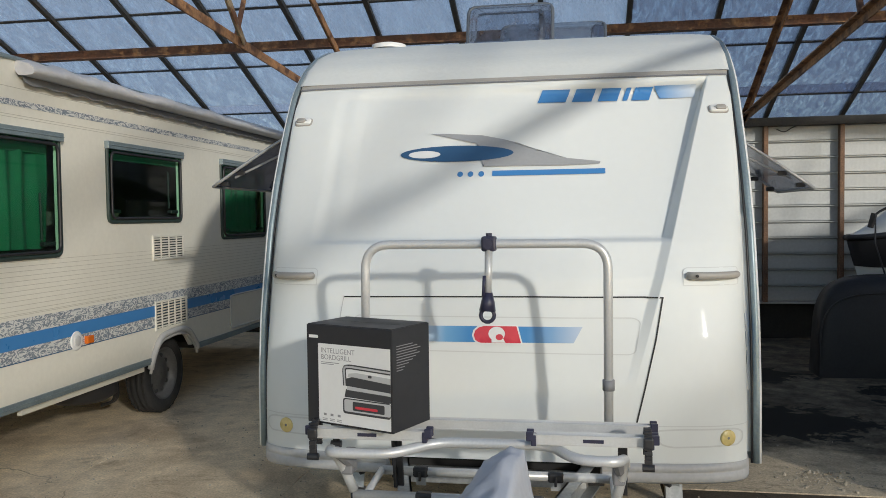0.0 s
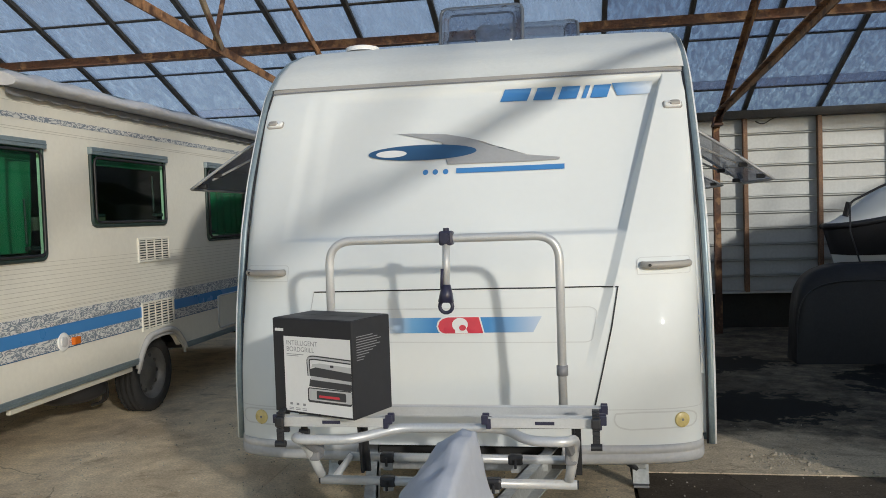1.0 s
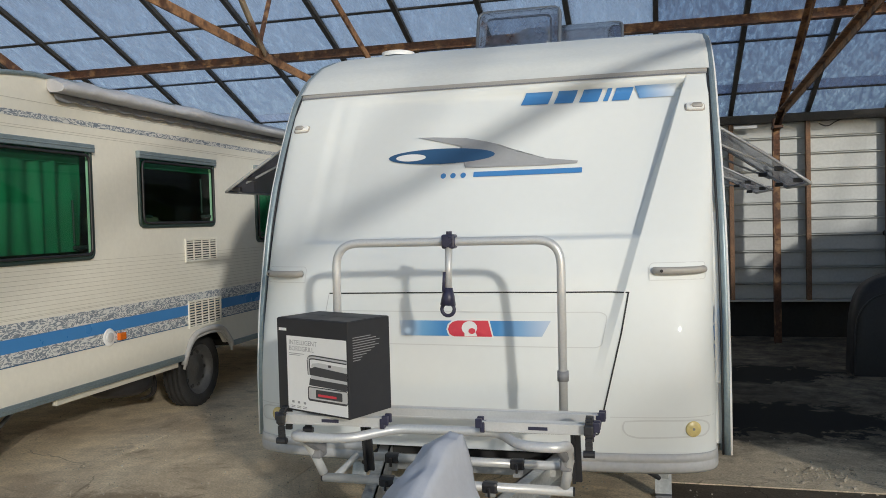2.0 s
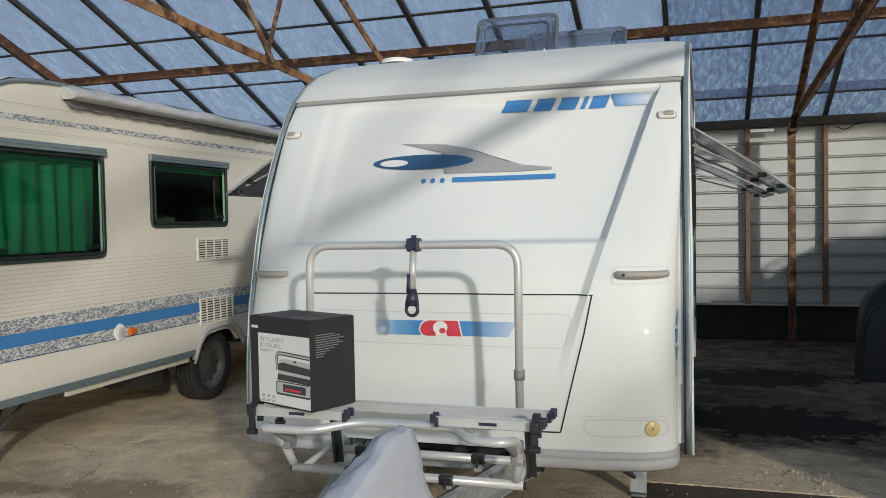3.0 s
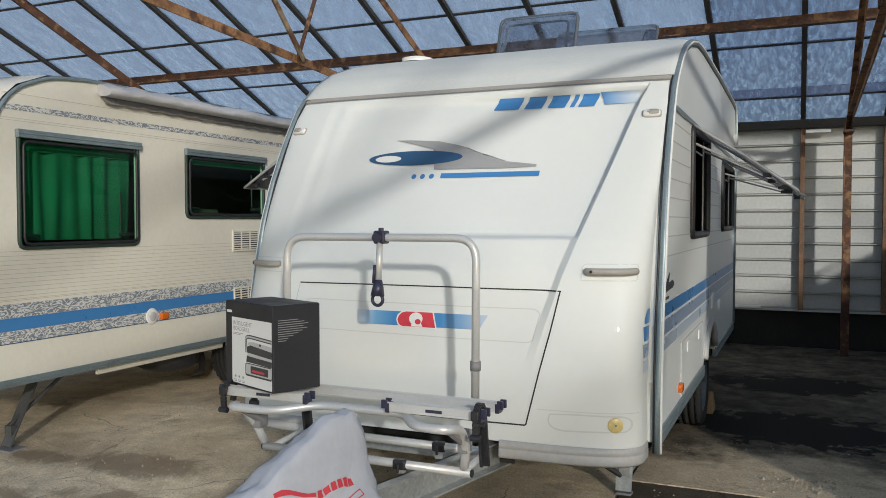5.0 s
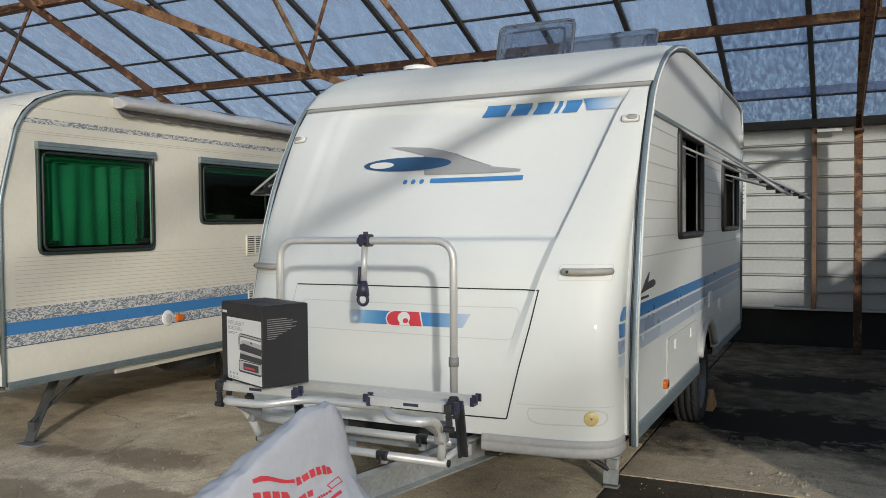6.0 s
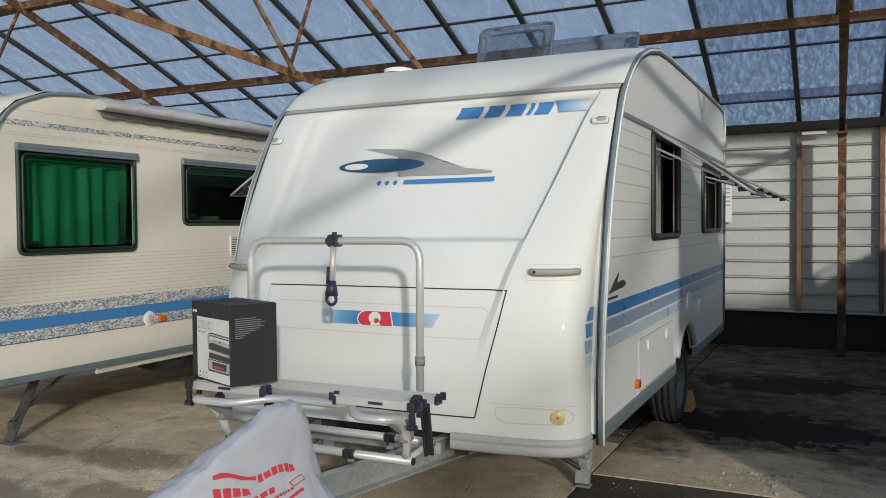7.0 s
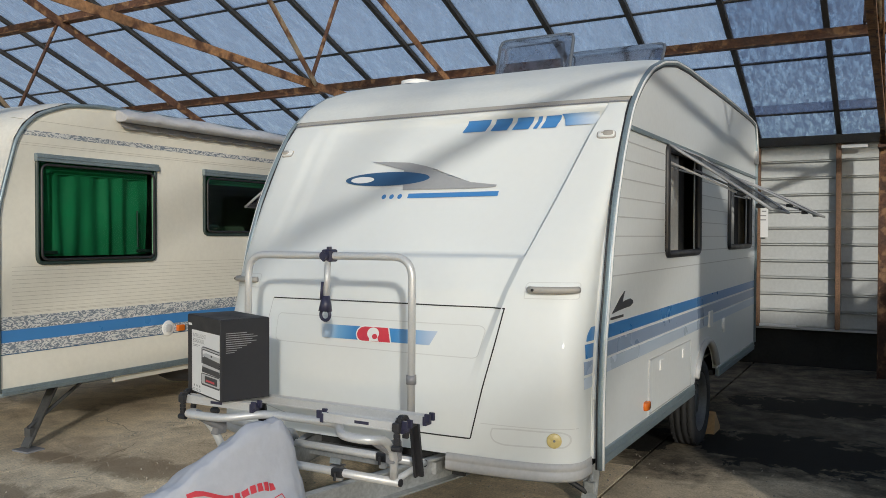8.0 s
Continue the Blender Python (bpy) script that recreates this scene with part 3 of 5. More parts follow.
for s in (1, -1):
    holes = SIDE_WINDOWS if s > 0 else LEFT_WINDOWS
    bm = wall_sheet(bmesh.new(), s * HALF, s * (HALF - 0.03), RIM, 0.50, holes, (ARCH,))
    part("side_wall", bm, WHITE, car, "white side sheet with pressed lines")
    for k in range(8):
        z = 1.995 - 0.0965 * k
        runs = [(along([(p[1], p[0]) for p in RIM], z) + 0.03, holes[0][0]), (holes[0][1], 3.455), (4.51, 4.84)] if z > 1.41 else [(along([(p[1], p[0]) for p in RIM], z) + 0.03, 4.84)]
        for a, b in runs:
            part("pressed_line", boxes(((s * HALF - 0.0018, a, z - 0.003), (s * HALF + 0.0018, b, z + 0.003))), GREY, car)
    bm = bmesh.new()
    def rim_way(out, dy, dz=0.0):
        """The way of the rail round the side, leaning in a little towards the roof."""
        way = [(s * (out + HALF + 0.010), 0.232 + dy, 0.43)] + [(s * (out + HALF + 0.010 - 0.012 * smooth(1.2, 2.2, z)), y + dy, z + dz) for y, z in RIM]
        return rounded(way + [(s * (out + HALF), 4.885 + dy * 0.2, 2.30)], 0.06, 4)
    tube(bm, rim_way(0.004, -0.006, 0.004) + [(s * HALF, 4.83, 0.5)], 0.0185, 10)
    part("awning_rail", bm, TRIM, car, "grey-blue aluminium awning rail", True)
    part("rail_insert", tube(bmesh.new(), rim_way(0.017, -0.014, 0.004), 0.0075, 6), PRINTW, car, "white rail insert", True)
    part("rail_gasket", tube(bmesh.new(), rim_way(-0.016, -0.012, 0.008), 0.0055, 6), BLACK, car, "", True)
    part("rail_gasket", tube(bmesh.new(), rim_way(0.004, 0.014, -0.012), 0.0075, 6), BLACK, car, "", True)
    part("side_trim", boxes(((s * (HALF + 0.006) - 0.008, 0.70, 2.058), (s * (HALF + 0.006) + 0.008, 4.85, 2.082)), bevel=0.003), TRIM, car)
    bm = bmesh.new()
    for y0, y1 in ((0.26, 2.22), (3.06, 4.80)):
        box(bm, (s * HALF - 0.02, y0, 0.435), (s * HALF + 0.012, y1, 0.51), 0.006)
        box(bm, (s * (HALF + 0.01) - 0.012, y0, 0.468), (s * (HALF + 0.01) + 0.005, y1, 0.476))
    part("sill_rail", bm, TRIM, car, "grey aluminium sill rail")
part("rear_wall", boxes(((-1.11, 4.78, 0.46), (1.11, 4.82, 2.44))), WHITE, car)
part("underfloor", boxes(((-1.09, 0.25, 0.44), (1.09, 2.20, 0.48)), ((-0.84, 2.20, 0.44), (0.84, 3.06, 0.48)), ((-1.09, 3.06, 0.44), (1.09, 4.78, 0.48))), DARK, car)
# Added black sheet: stands for the deep shade under the nose.
part("front_cross_plate", boxes(((-0.48, 0.12, 0.33), (0.48, 0.14, 0.478))), DARK, car, "dark plate added for the shade below the nose")
part("inner_floor", boxes(((-1.07, 0.9, 0.60), (1.07, 4.68, 0.62))), INSIDE, car)
part("inner_rear_partition", boxes(((-1.07, 4.6, 0.62), (1.07, 4.62, 2.4))), INSIDE, car)
def seam(z0, z1, out):
    return grid(bmesh.new(), [[(nose_half(z) * u, nose(nose_half(z) * u, z) - out, z) for u in across(80)] for z in (z0, z1)])


part("roof_seam", seam(2.222, 2.243, 0.006), HANDLE, car, "grey rubber seam below the roof")
part("seam_shadow_gap", seam(2.213, 2.221, 0.007), COLLAR, car)


# ---- details of the nose ----
PRESS = mat("pressed_groove", (0.52, 0.49, 0.42), 0.5)
# Greyer than the nose: soft shade of moulded edges drawn as lines, plus a seam.
GELLINE = mat("edge_shade_and_seam", (0.60, 0.61, 0.60), 0.5, var=0.03)
# The wheel arch's shade over the rims is put into this grey.
RIMDARK = mat("shade_dulled_steel", (0.13, 0.13, 0.13), 0.5, 0.5, var=0.2)
def film(name, material, *polys, parent=car, lift=0.003, label="", step=0.035):
    bm = bmesh.new()
    for p in polys:
        drape(bm, p, lift, step)
    return part(name, bm, material, parent, label, True)


def loop_line(pts, w, lift=0.003, r=0.03):
    pts = [(p.x, p.y) for p in rounded([(x, z, 0) for x, z in pts], r, 5)]
    return nose_line(bmesh.new(), pts, w, lift)


for side in (1, -1):
    rows = []
    for z, out in ((0.484, 0.003), (0.480, 0.014), (0.452, 0.022), (0.449, 0.015), (0.445, 0.024), (0.412, 0.024), (0.400, 0.008), (0.404, -0.05)):
        rows.append([(side * (1.088 + out * 0.3) * u, nose(side * 1.088 * u, max(0.48, z)) - out * (1 - abs(u) ** 8), z) for u in (math.sin(a * math.pi / 2) for a in (0.28 + 0.72 * k / 36 for k in range(37)))])
    bm = grid(bmesh.new(), rows)
    bm.faces.new([bm.verts.new(r[0]) for r in rows])
    part("bumper_skirt", bm, SKIRT, car, "pale grey plastic bumper lip", True)

# slanted plain blocks in place of the maker's name, a fading tail beside them
blocks = []
for x0, x1 in ((0.172, 0.318), (0.343, 0.446), (0.471, 0.572), (0.592, 0.622), (0.636, 0.728)):
    s = 0.03
    h = 0.068
    blocks.append([(x0, 2.096), (x1 - s * 0.2, 2.096), (x1 + s * 0.6, 2.096 + h), (x0 + s * 0.8, 2.096 + h)])
for p in blocks:
    film("name_block", BLUE, p, lift=0.007, step=0.02, label="blue slanted block of the maker's mark")
film("name_tail", TAILFILM, [(0.775, 2.102), (0.945, 2.104), (0.955, 2.170), (0.75, 2.168)], lift=0.0075, step=0.02, label="blue bar fading to white")
film("swoosh", SILVER, [(-0.358, 1.943), (-0.27, 1.941), (-0.098, 1.929), (0.0, 1.908), (0.086, 1.885), (0.212, 1.833), (0.32, 1.803), (0.478, 1.784), (0.475, 1.772),
                        (0.322, 1.767), (-0.081, 1.768), (-0.05, 1.80), (-0.04, 1.85), (-0.12, 1.885), (-0.24, 1.915)], label="silver swoosh", lift=0.007, step=0.018)
film("oval", NIGHT, ellipse(-0.217, 1.836, 0.28, 0.041), lift=0.008, label="dark blue oval")
film("oval_eye", PRINTW, ellipse(-0.375, 1.834, 0.08, 0.019), lift=0.010)
for x in (-0.19, -0.14, -0.088):
    film("dot", BLUE, ellipse(x, 1.731, 0.014, 0.014, 14))
film("blue_line", BLUE, strip([(-0.035, 1.733), (0.2, 1.734), (0.5, 1.736)], 0.026), lift=0.006)
part("locker_seam", loop_line([(-0.674, 1.172), (-0.3, 1.175), (0.2, 1.176), (0.728, 1.172)], 0.006), DARK, car)
part("locker_side_seam", loop_line([(0.724, 1.174), (0.692, 1.0), (0.645, 0.80), (0.588, 0.562), (0.40, 0.560), (-0.45, 0.560)], 0.007, r=0.006), DARK, car)
part("locker_side_seam", loop_line([(-0.674, 1.176), (-0.70, 1.0), (-0.70, 0.6), (-0.5, 0.560)], 0.004), GREY, car)
panel = [(-0.60, 1.092), (0.605, 1.086), (0.632, 1.07), (0.608, 0.945), (0.585, 0.935), (-0.60, 0.945), (-0.62, 0.96), (-0.62, 1.08), (-0.60, 1.092)]
part("emblem_panel_edge", loop_line(panel, 0.0045), GELLINE, car)
film("emblem_band", EMBLEMFILM, [(-0.30, 0.982), (0.35, 0.982), (0.388, 1.050), (-0.31, 1.050)], label="blue band fading out at both ends")
film("emblem_ground", PRINTW, [(-0.05, 0.974), (0.135, 0.974), (0.112, 1.057), (-0.035, 1.057), (-0.062, 1.05), (-0.08, 1.034), (-0.086, 1.012), (-0.078, 0.99), (-0.066, 0.979)], lift=0.0045)
film("emblem", RED, [(-0.046, 0.980), (0.127, 0.980), (0.107, 1.051), (-0.034, 1.051), (-0.056, 1.045), (-0.072, 1.031), (-0.078, 1.012), (-0.071, 0.993), (-0.060, 0.984)], lift=0.006, label="red emblem with a white eye")
film("emblem_eye", PRINTW, ellipse(0.022, 1.019, 0.036, 0.03, 20), [(0.0, 0.9815), (0.06, 0.9815), (0.05, 1.0), (0.0, 1.0)], lift=0.0075)
film("emblem_pupil", RED, ellipse(0.034, 1.005, 0.016, 0.013, 14), lift=0.009)
def on_flank(s, y, z, out=0.0015):
    """A place on the turned flank of the nose, from its depth y."""
    W, p = nose_half(z), nose_power(z)
    c, r = along([(a, b) for a, b, _ in FRONT], z), along([(a, b) for a, _, b in FRONT], z)
    q = min(1.0, max(0.0, (r - y) / (r - c)))
    return (s * (W * (1 - q ** p) ** (1 / p) + out), y - out * 0.6, z)


for s in (1, -1):
    for z0, z1, y0, m in ((1.026, 1.09, 0.178, BLUE), (0.948, 1.014, 0.165, BLUE), (0.874, 0.935, 0.150, MIDBLUE), (0.81, 0.862, 0.145, PALEBLUE)):
        rows = []
        for k in range(6):
            z = z0 + (z1 - z0) * k / 5
            start = y0 + 0.05 * (k / 5) ** 2 * (z0 > 1.0)
            end = along([(a, b) for a, _, b in FRONT], z) - 0.002
            rows.append([on_flank(s, start + (end - start) * i / 8, z) for i in range(9)])
        part("corner_stripe", grid(bmesh.new(), rows), m, car, "", True)


def on_nose(x, z):
    """A frame on the nose: place, and the way out."""
    e = 0.01
    p = Vector((x, nose(x, z), z))
    n = (Vector((x + e, nose(x + e, z), z)) - p).cross(Vector((x, nose(x, z + e), z + e)) - p).normalized()
    n = n if n.y < 0 else -n
    up = (Vector((0, 0, 1)) - n * n.z).normalized()
    r = up.cross(n)
    return Matrix.Translation(p) @ Matrix(((r.x, up.x, n.x), (r.y, up.y, n.y), (r.z, up.z, n.z))).to_4x4()


def disc(bm, m, r, d, n=24, rim=0.15):
    """A round cap on the plane of m, d proud, with a soft edge."""
    rings = [[bm.verts.new(m @ Vector((math.cos(k * math.tau / n) * q, math.sin(k * math.tau / n) * q, h))) for k in range(n)]
             for q, h in ((r, -0.01), (r, d * 0.6), (r * (1 - rim), d))]
    for a, b in zip(rings, rings[1:]):
        for k in range(n):
            bm.faces.new((a[k], a[(k + 1) % n], b[(k + 1) % n], b[k]))
    bm.faces.new(rings[-1])
    return bm


def lozenge(bm, m, w, h, d, n=8, power=4.0):
    """A rounded plate w by h, d thick, on the plane of m."""
    N = n * 4
    ring = []
    for k in range(N):
        a = k * math.tau / N
        c, s = math.cos(a), math.sin(a)
        ring.append((math.copysign(abs(c) ** (2 / power), c) * w / 2, math.copysign(abs(s) ** (2 / power), s) * h / 2))
    rows = [[bm.verts.new(m @ Vector((x * q, y * q, z))) for x, y in ring] for q, z in ((1, -0.012), (1, d * 0.6), (0.9, d))]
    for a, b in zip(rows, rows[1:]):
        for k in range(N):
            bm.faces.new((a[k], a[(k + 1) % N], b[(k + 1) % N], b[k]))
    bm.faces.new(rows[-1])
    return bm


for s in (1, -1):
    # The lamp's shadow outline, drawn as a grey ring.
    part("lamp_seal", lozenge(bmesh.new(), on_nose(s * 1.036, 2.027), 0.097, 0.050, 0.004), HANDLE, car, "grey ring for the shadow line round the lamp", True)
    lamp = part("position_lamp", lozenge(bmesh.new(), on_nose(s * 1.036, 2.027), 0.085, 0.04, 0.014), PRINTW, car, "small white position lamp", True)
    part("lens", lozenge(bmesh.new(), on_nose(s * 1.046, 2.027) @ Matrix.Translation((0, 0, 0.013)), 0.05, 0.028, 0.008), HANDLE, lamp, "", True)
    part("lamp_bar", boxes(((-0.006, -0.002, -0.015), (0.006, 0.002, 0.0))), GREY, lamp).matrix_basis = on_nose(s * 1.02, 2.027) @ Matrix.Translation((0, 0, 0.022))
    plate = [(0.813, 1.222), (1.05, 1.222), (1.05, 1.296), (0.825, 1.296), (0.813, 1.284)]
    film("handle_recess", GEL, [(s * x, z) for x, z in plate], lift=0.003, label="shallow moulded recess plate")
    part("recess_edge", loop_line([(s * x, z) for x, z in plate + plate[:1]], 0.004, 0.0035, 0.012), GELLINE, car)
    bm = bmesh.new()
    w, hx = 0.105, s * 0.940
    pts = [(hx + k, nose(hx + k, 1.262) - o, 1.264) for k, o in ((-w, 0.006), (-w + 0.012, 0.030), (-w + 0.04, 0.040), (0, 0.044), (w - 0.04, 0.040), (w - 0.012, 0.030), (w, 0.006))]
    tube(bm, rounded(pts, 0.02), 0.016, 10)
    grip = part("grab_handle", bm, HANDLE, car, "grey grab handle", True)
    bm = bmesh.new()
    bm = disc(bm, Matrix.Translation((hx - 0.075, nose(hx - 0.075, 1.262) - 0.055, 1.264)) @ Matrix.Rotation(radians(90), 4, "X"), 0.007, 0.002, 10)
    part("screw_cap", bm, BLACK, grip)
    cap = part("reflector", disc(bmesh.new(), on_nose(s * 0.985 if s > 0 else -0.945, 0.588), 0.034, 0.006, 28, 0.10), YELLOW, car, "round yellowed reflector", True)
    part("reflector_screw", disc(bmesh.new(), on_nose(s * 0.985 if s > 0 else -0.945, 0.588) @ Matrix.Translation((0, 0, 0.005)), 0.006, 0.003, 10), COLLAR, cap)
    outline = [(0.70, 0.622), (0.80, 0.628), (1.02, 0.626), (1.05, 0.61), (1.052, 0.58), (1.03, 0.558), (0.75, 0.552), (0.705, 0.565), (0.69, 0.595), (0.70, 0.622)]
    part("lamp_bay_edge", loop_line([(s * x, z) for x, z in outline], 0.007, 0.0035), GELLINE, car)
    part("lower_seam", loop_line([(s * 1.075, 0.640), (s * 0.9, 0.640), (s * 0.64, 0.640)], 0.004), GELLINE, car)

# ---- right and left sides, running gear ----
def side_frame(bm, s, y0, y1, z0, z1, w, d, r=0.04):
    """A rounded window rubber on the side of a caravan (plane x = s)."""
    pts = rounded([(s, (y0 + y1) / 2, z0), (s, y1, z0), (s, y1, z1), (s, y0, z1), (s, y0, z0), (s, (y0 + y1) / 2, z0)], r, 5)[:-1]
    return tube(bm, pts, w / 2, 8, True)


def wheel(parent, x, y, r=0.315, s=1):
    """A road wheel with tread, steel rim and holes; s: the outer side."""
    bm = bmesh.new()
    n = 40
    crown = [(0.07, 0.992), (0.052, 0.998), (0.050, 0.962), (0.040, 0.962), (0.038, 1.0), (0.006, 1.0), (0.005, 0.962)]
    prof = [(0.075, 0.66), (0.086, 0.72), (0.089, 0.82), (0.086, 0.93)] + crown + [(-a, b) for a, b in crown[::-1]] + [(-0.086, 0.93), (-0.089, 0.82), (-0.086, 0.72), (-0.075, 0.66)]
    rings = [[bm.verts.new((x + s * a, y + math.cos(k * math.tau / n) * r * b, r + math.sin(k * math.tau / n) * r * b)) for k in range(n)] for a, b in prof]
    for a, b in zip(rings, rings[1:] + rings[:1]):
        for k in range(n):
            bm.faces.new((a[k], a[(k + 1) % n], b[(k + 1) % n], b[k]))
    w = part("wheel", bm, RUBBER, parent, "black tyre on a grey steel rim", True)
    bm = bmesh.new()
    for k in range(30):
        a = k * math.tau / 30
        for side in (-1, 1):
            q = Matrix.Translation((x, y, r)) @ Matrix.Rotation(a + side * 0.04, 4, "X")
            box(bm, (side * 0.061 - 0.013, -0.010, r * 0.97), (side * 0.061 + 0.011, 0.010, r * 1.004), 0, q)
    tagged(part("tread", bm, RUBBER, w), kind="stuff")
    bm = bmesh.new()
    prof = [(0.05, 0.0), (0.055, 0.16), (0.03, 0.22), (0.035, 0.40), (0.012, 0.52), (0.03, 0.58), (0.07, 0.62), (0.078, 0.67)]
    rings = [[bm.verts.new((x + s * a, y + math.cos(k * math.tau / n) * r * max(b, 0.01), r + math.sin(k * math.tau / n) * r * max(b, 0.01))) for k in range(n)] for a, b in prof]
    for a, b in zip(rings, rings[1:]):
        for k in range(n):
            bm.faces.new((a[k], a[(k + 1) % n], b[(k + 1) % n], b[k]))
    part("rim", bm, RIMDARK, w, "dull grey pressed steel rim", True)
    bm = bmesh.new()
    for k in range(10):
        a = k * math.tau / 10
        m = Matrix.Translation((x + s * 0.03, y + math.cos(a) * r * 0.46, r + math.sin(a) * r * 0.46)) @ Matrix.Rotation(s * radians(90), 4, "Y")
        disc(bm, m, 0.017, 0.004, 10)
    tagged(part("rim_slots", bm, DARK, w), kind="stuff")
    return w


def jack_leg(parent, x, y, top, lean, m=GALV, plate=0.042):
    bm = bmesh.new()
    beam(bm, (x, y, 0.014), (x, y + lean * 0.15, top), 0.085, 0.07)
    box(bm, (x - 0.03, y - 0.012, 0.10), (x + 0.03, y + 0.03, 0.16), 0.004)
    tube(bm, [(x, y, 0.16), (x, y + lean * 0.30, top)], 0.014, 8)
    leg = part("corner_steady", bm, m, parent, "steel corner steady wound down")
    part("foot_plate", boxes(((x - plate, y - plate * 0.8, 0.0), (x + plate, y + plate * 0.8, 0.014)), bevel=0.004), COLLAR, leg)
    return leg


for s in (1, -1):
    X = s * HALF
    for k, (y0, y1, z0, z1) in enumerate(SIDE_WINDOWS if s > 0 else LEFT_WINDOWS):
        win = part("window_frame", side_frame(bmesh.new(), X + s * 0.004, y0, y1, z0, z1, 0.046, 0.02), BLACK, car, "black rubber frame of an open window", True)
        # Dark sheet just inside the opening stands in for the unlit interior.
        bm = bmesh.new()
        box(bm, (X - s * 0.10 - 0.004, y0, z0), (X - s * 0.10 + 0.004, y1, z1))
        part("inner_screen", bm, DARK, win)
        bm = bmesh.new()
        rows = []
        for j in range(15):
            yy = y0 + 0.10 + 0.34 * j / 14
            rows.append([(X - s * (0.03 + 0.014 * math.sin(j * 1.5)), yy, z) for z in (z0 + 0.02, z1 - 0.02)])
        grid(bm, rows)
        part("curtain", bm, VEIL, win, "gathered pale curtain", True)
        part("inner_rod", tube(bmesh.new(), [(X - s * 0.03, y0 + 0.03, z1 - 0.10), (X - s * 0.03, y1 - 0.03, z1 - 0.10)], 0.006, 6), PRINTW, win)
        hinge, tip = Vector((X + s * 0.015, 0, 2.055 if k == 0 else 2.0)), Vector((X + s * (0.58 if k == 0 else 0.63), 0, (1.665 if s > 0 else 1.716) if k == 0 else 1.685))
        bm = bmesh.new()
        N = 8
        rows = []
        for i in range(N + 1):
            u = i / N
            p = hinge.lerp(tip, u)
            bow = 0.006 * math.sin(u * math.pi)
            rows.append([(p.x + s * bow * 0.6, y0 + 0.01 + (y1 - y0 - 0.02) * j / 6, p.z + bow) for j in range(7)])
        grid(bm, rows)
        flap = part("window_flap", bm, FLAPPANE if s > 0 else FLAPSHADE, win, "grey acrylic window propped open on stays", True)
        flap.visible_shadow = True
        edge = [rows[i][0] for i in range(N + 1)] + [rows[N][j] for j in range(1, 7)] + [rows[i][6] for i in range(N - 1, -1, -1)]
        part("flap_edge", tube(bmesh.new(), edge, 0.009, 6, True), SILVER, flap, "pale edge strip", True)
        for yy in (y0 + 0.06, y1 - 0.06):
            a = hinge.lerp(tip, 0.80)
            part("stay", tube(bmesh.new(), [(X - s * 0.02, yy, z1 - 0.07), (a.x, yy, a.z - 0.015)], 0.007, 6), SILVER, flap)
            for q in (0.72, 0.9):
                c = hinge.lerp(tip, q)
                part("catch", boxes(((c.x - 0.03, yy - 0.015, c.z - 0.03), (c.x + 0.02, yy + 0.015, c.z - 0.004)), bevel=0.004), BLACK, flap)
    bm = bmesh.new()
    arc = [(X + s * 0.004, ARCH[0] + 0.425 * math.cos(k * math.pi / 18), ARCH[1] + 0.425 * math.sin(k * math.pi / 18)) for k in range(3, 16)]
    part("arch_trim", tube(bm, arc, 0.026, 8), SKIRT, car, "grey wheel arch moulding", True)
    part("wheel_box", boxes(((X - s * 0.27 - 0.005, 2.22, 0.48), (X - s * 0.27 + 0.005, 3.06, 0.77)), ((min(X - s * 0.02, X - s * 0.27), 2.22, 0.755), (max(X - s * 0.02, X - s * 0.27), 3.06, 0.77))), DARK, car)
    wheel(car, s * 1.01, ARCH[0], 0.315, s)
    for z0, z1, m in ((1.028, 1.092, BLUE), (0.943, 1.012, MIDBLUE), (0.868, 0.930, PALEBLUE)):
        part("side_stripe", boxes(((X - 0.004, 0.285, z0), (X + 0.004, 4.80, z1))), m, car)
    part("bird_mark", prism(bmesh.new(), [(0.42, 1.138), (0.475, 1.165), (0.55, 1.205), (0.625, 1.235), (0.60, 1.205), (0.585, 1.18), (0.64, 1.188), (0.72, 1.192), (0.765, 1.18), (0.77, 1.165), (0.72, 1.152), (0.62, 1.150), (0.52, 1.145)], "x", X - 0.0025, X + 0.004), PRINTD, car, "dark printed bird mark")
    part("bird_bar", boxes(((X - 0.0025, 0.40, 1.108), (X + 0.004, 0.60, 1.120))), PRINTD, car)
    hatch = part("service_hatch", boxes(((X - 0.006, 1.095, 0.525), (X + 0.006, 2.10, 0.818)), bevel=0.003), WHITE, car, "flush white service hatch")
    part("hatch_seam", boxes(*[((X - 0.007, a, b), (X + 0.007, c, d)) for a, b, c, d in ((1.09, 0.518, 2.105, 0.523), (1.09, 0.82, 2.105, 0.825), (1.086, 0.518, 1.091, 0.825), (2.102, 0.518, 2.107, 0.825))]), GREY, hatch)
    for yy in (1.34, 1.90):
        part("hatch_lock", boxes(((X - 0.012, yy - 0.035, 0.735), (X + 0.012, yy + 0.035, 0.795)), bevel=0.005), PRINTW, hatch)
    part("side_marker", lozenge(bmesh.new(), Matrix.Translation((X, 1.03, 0.58)) @ Matrix.Rotation(s * radians(90), 4, "Y"), 0.05, 0.085, 0.02), AMBER, car, "amber side marker lamp", True)
    part("mains_flap", boxes(((X - 0.015, 2.68, 0.85), (X + 0.015, 2.81, 0.965)), bevel=0.006), PRINTW, car, "white mains socket flap")
    part("water_cap", disc(bmesh.new(), Matrix.Translation((X, 3.27, 0.815)) @ Matrix.Rotation(s * radians(90), 4, "Y"), 0.055, 0.02, 18), PRINTW, car, "round white water filler")
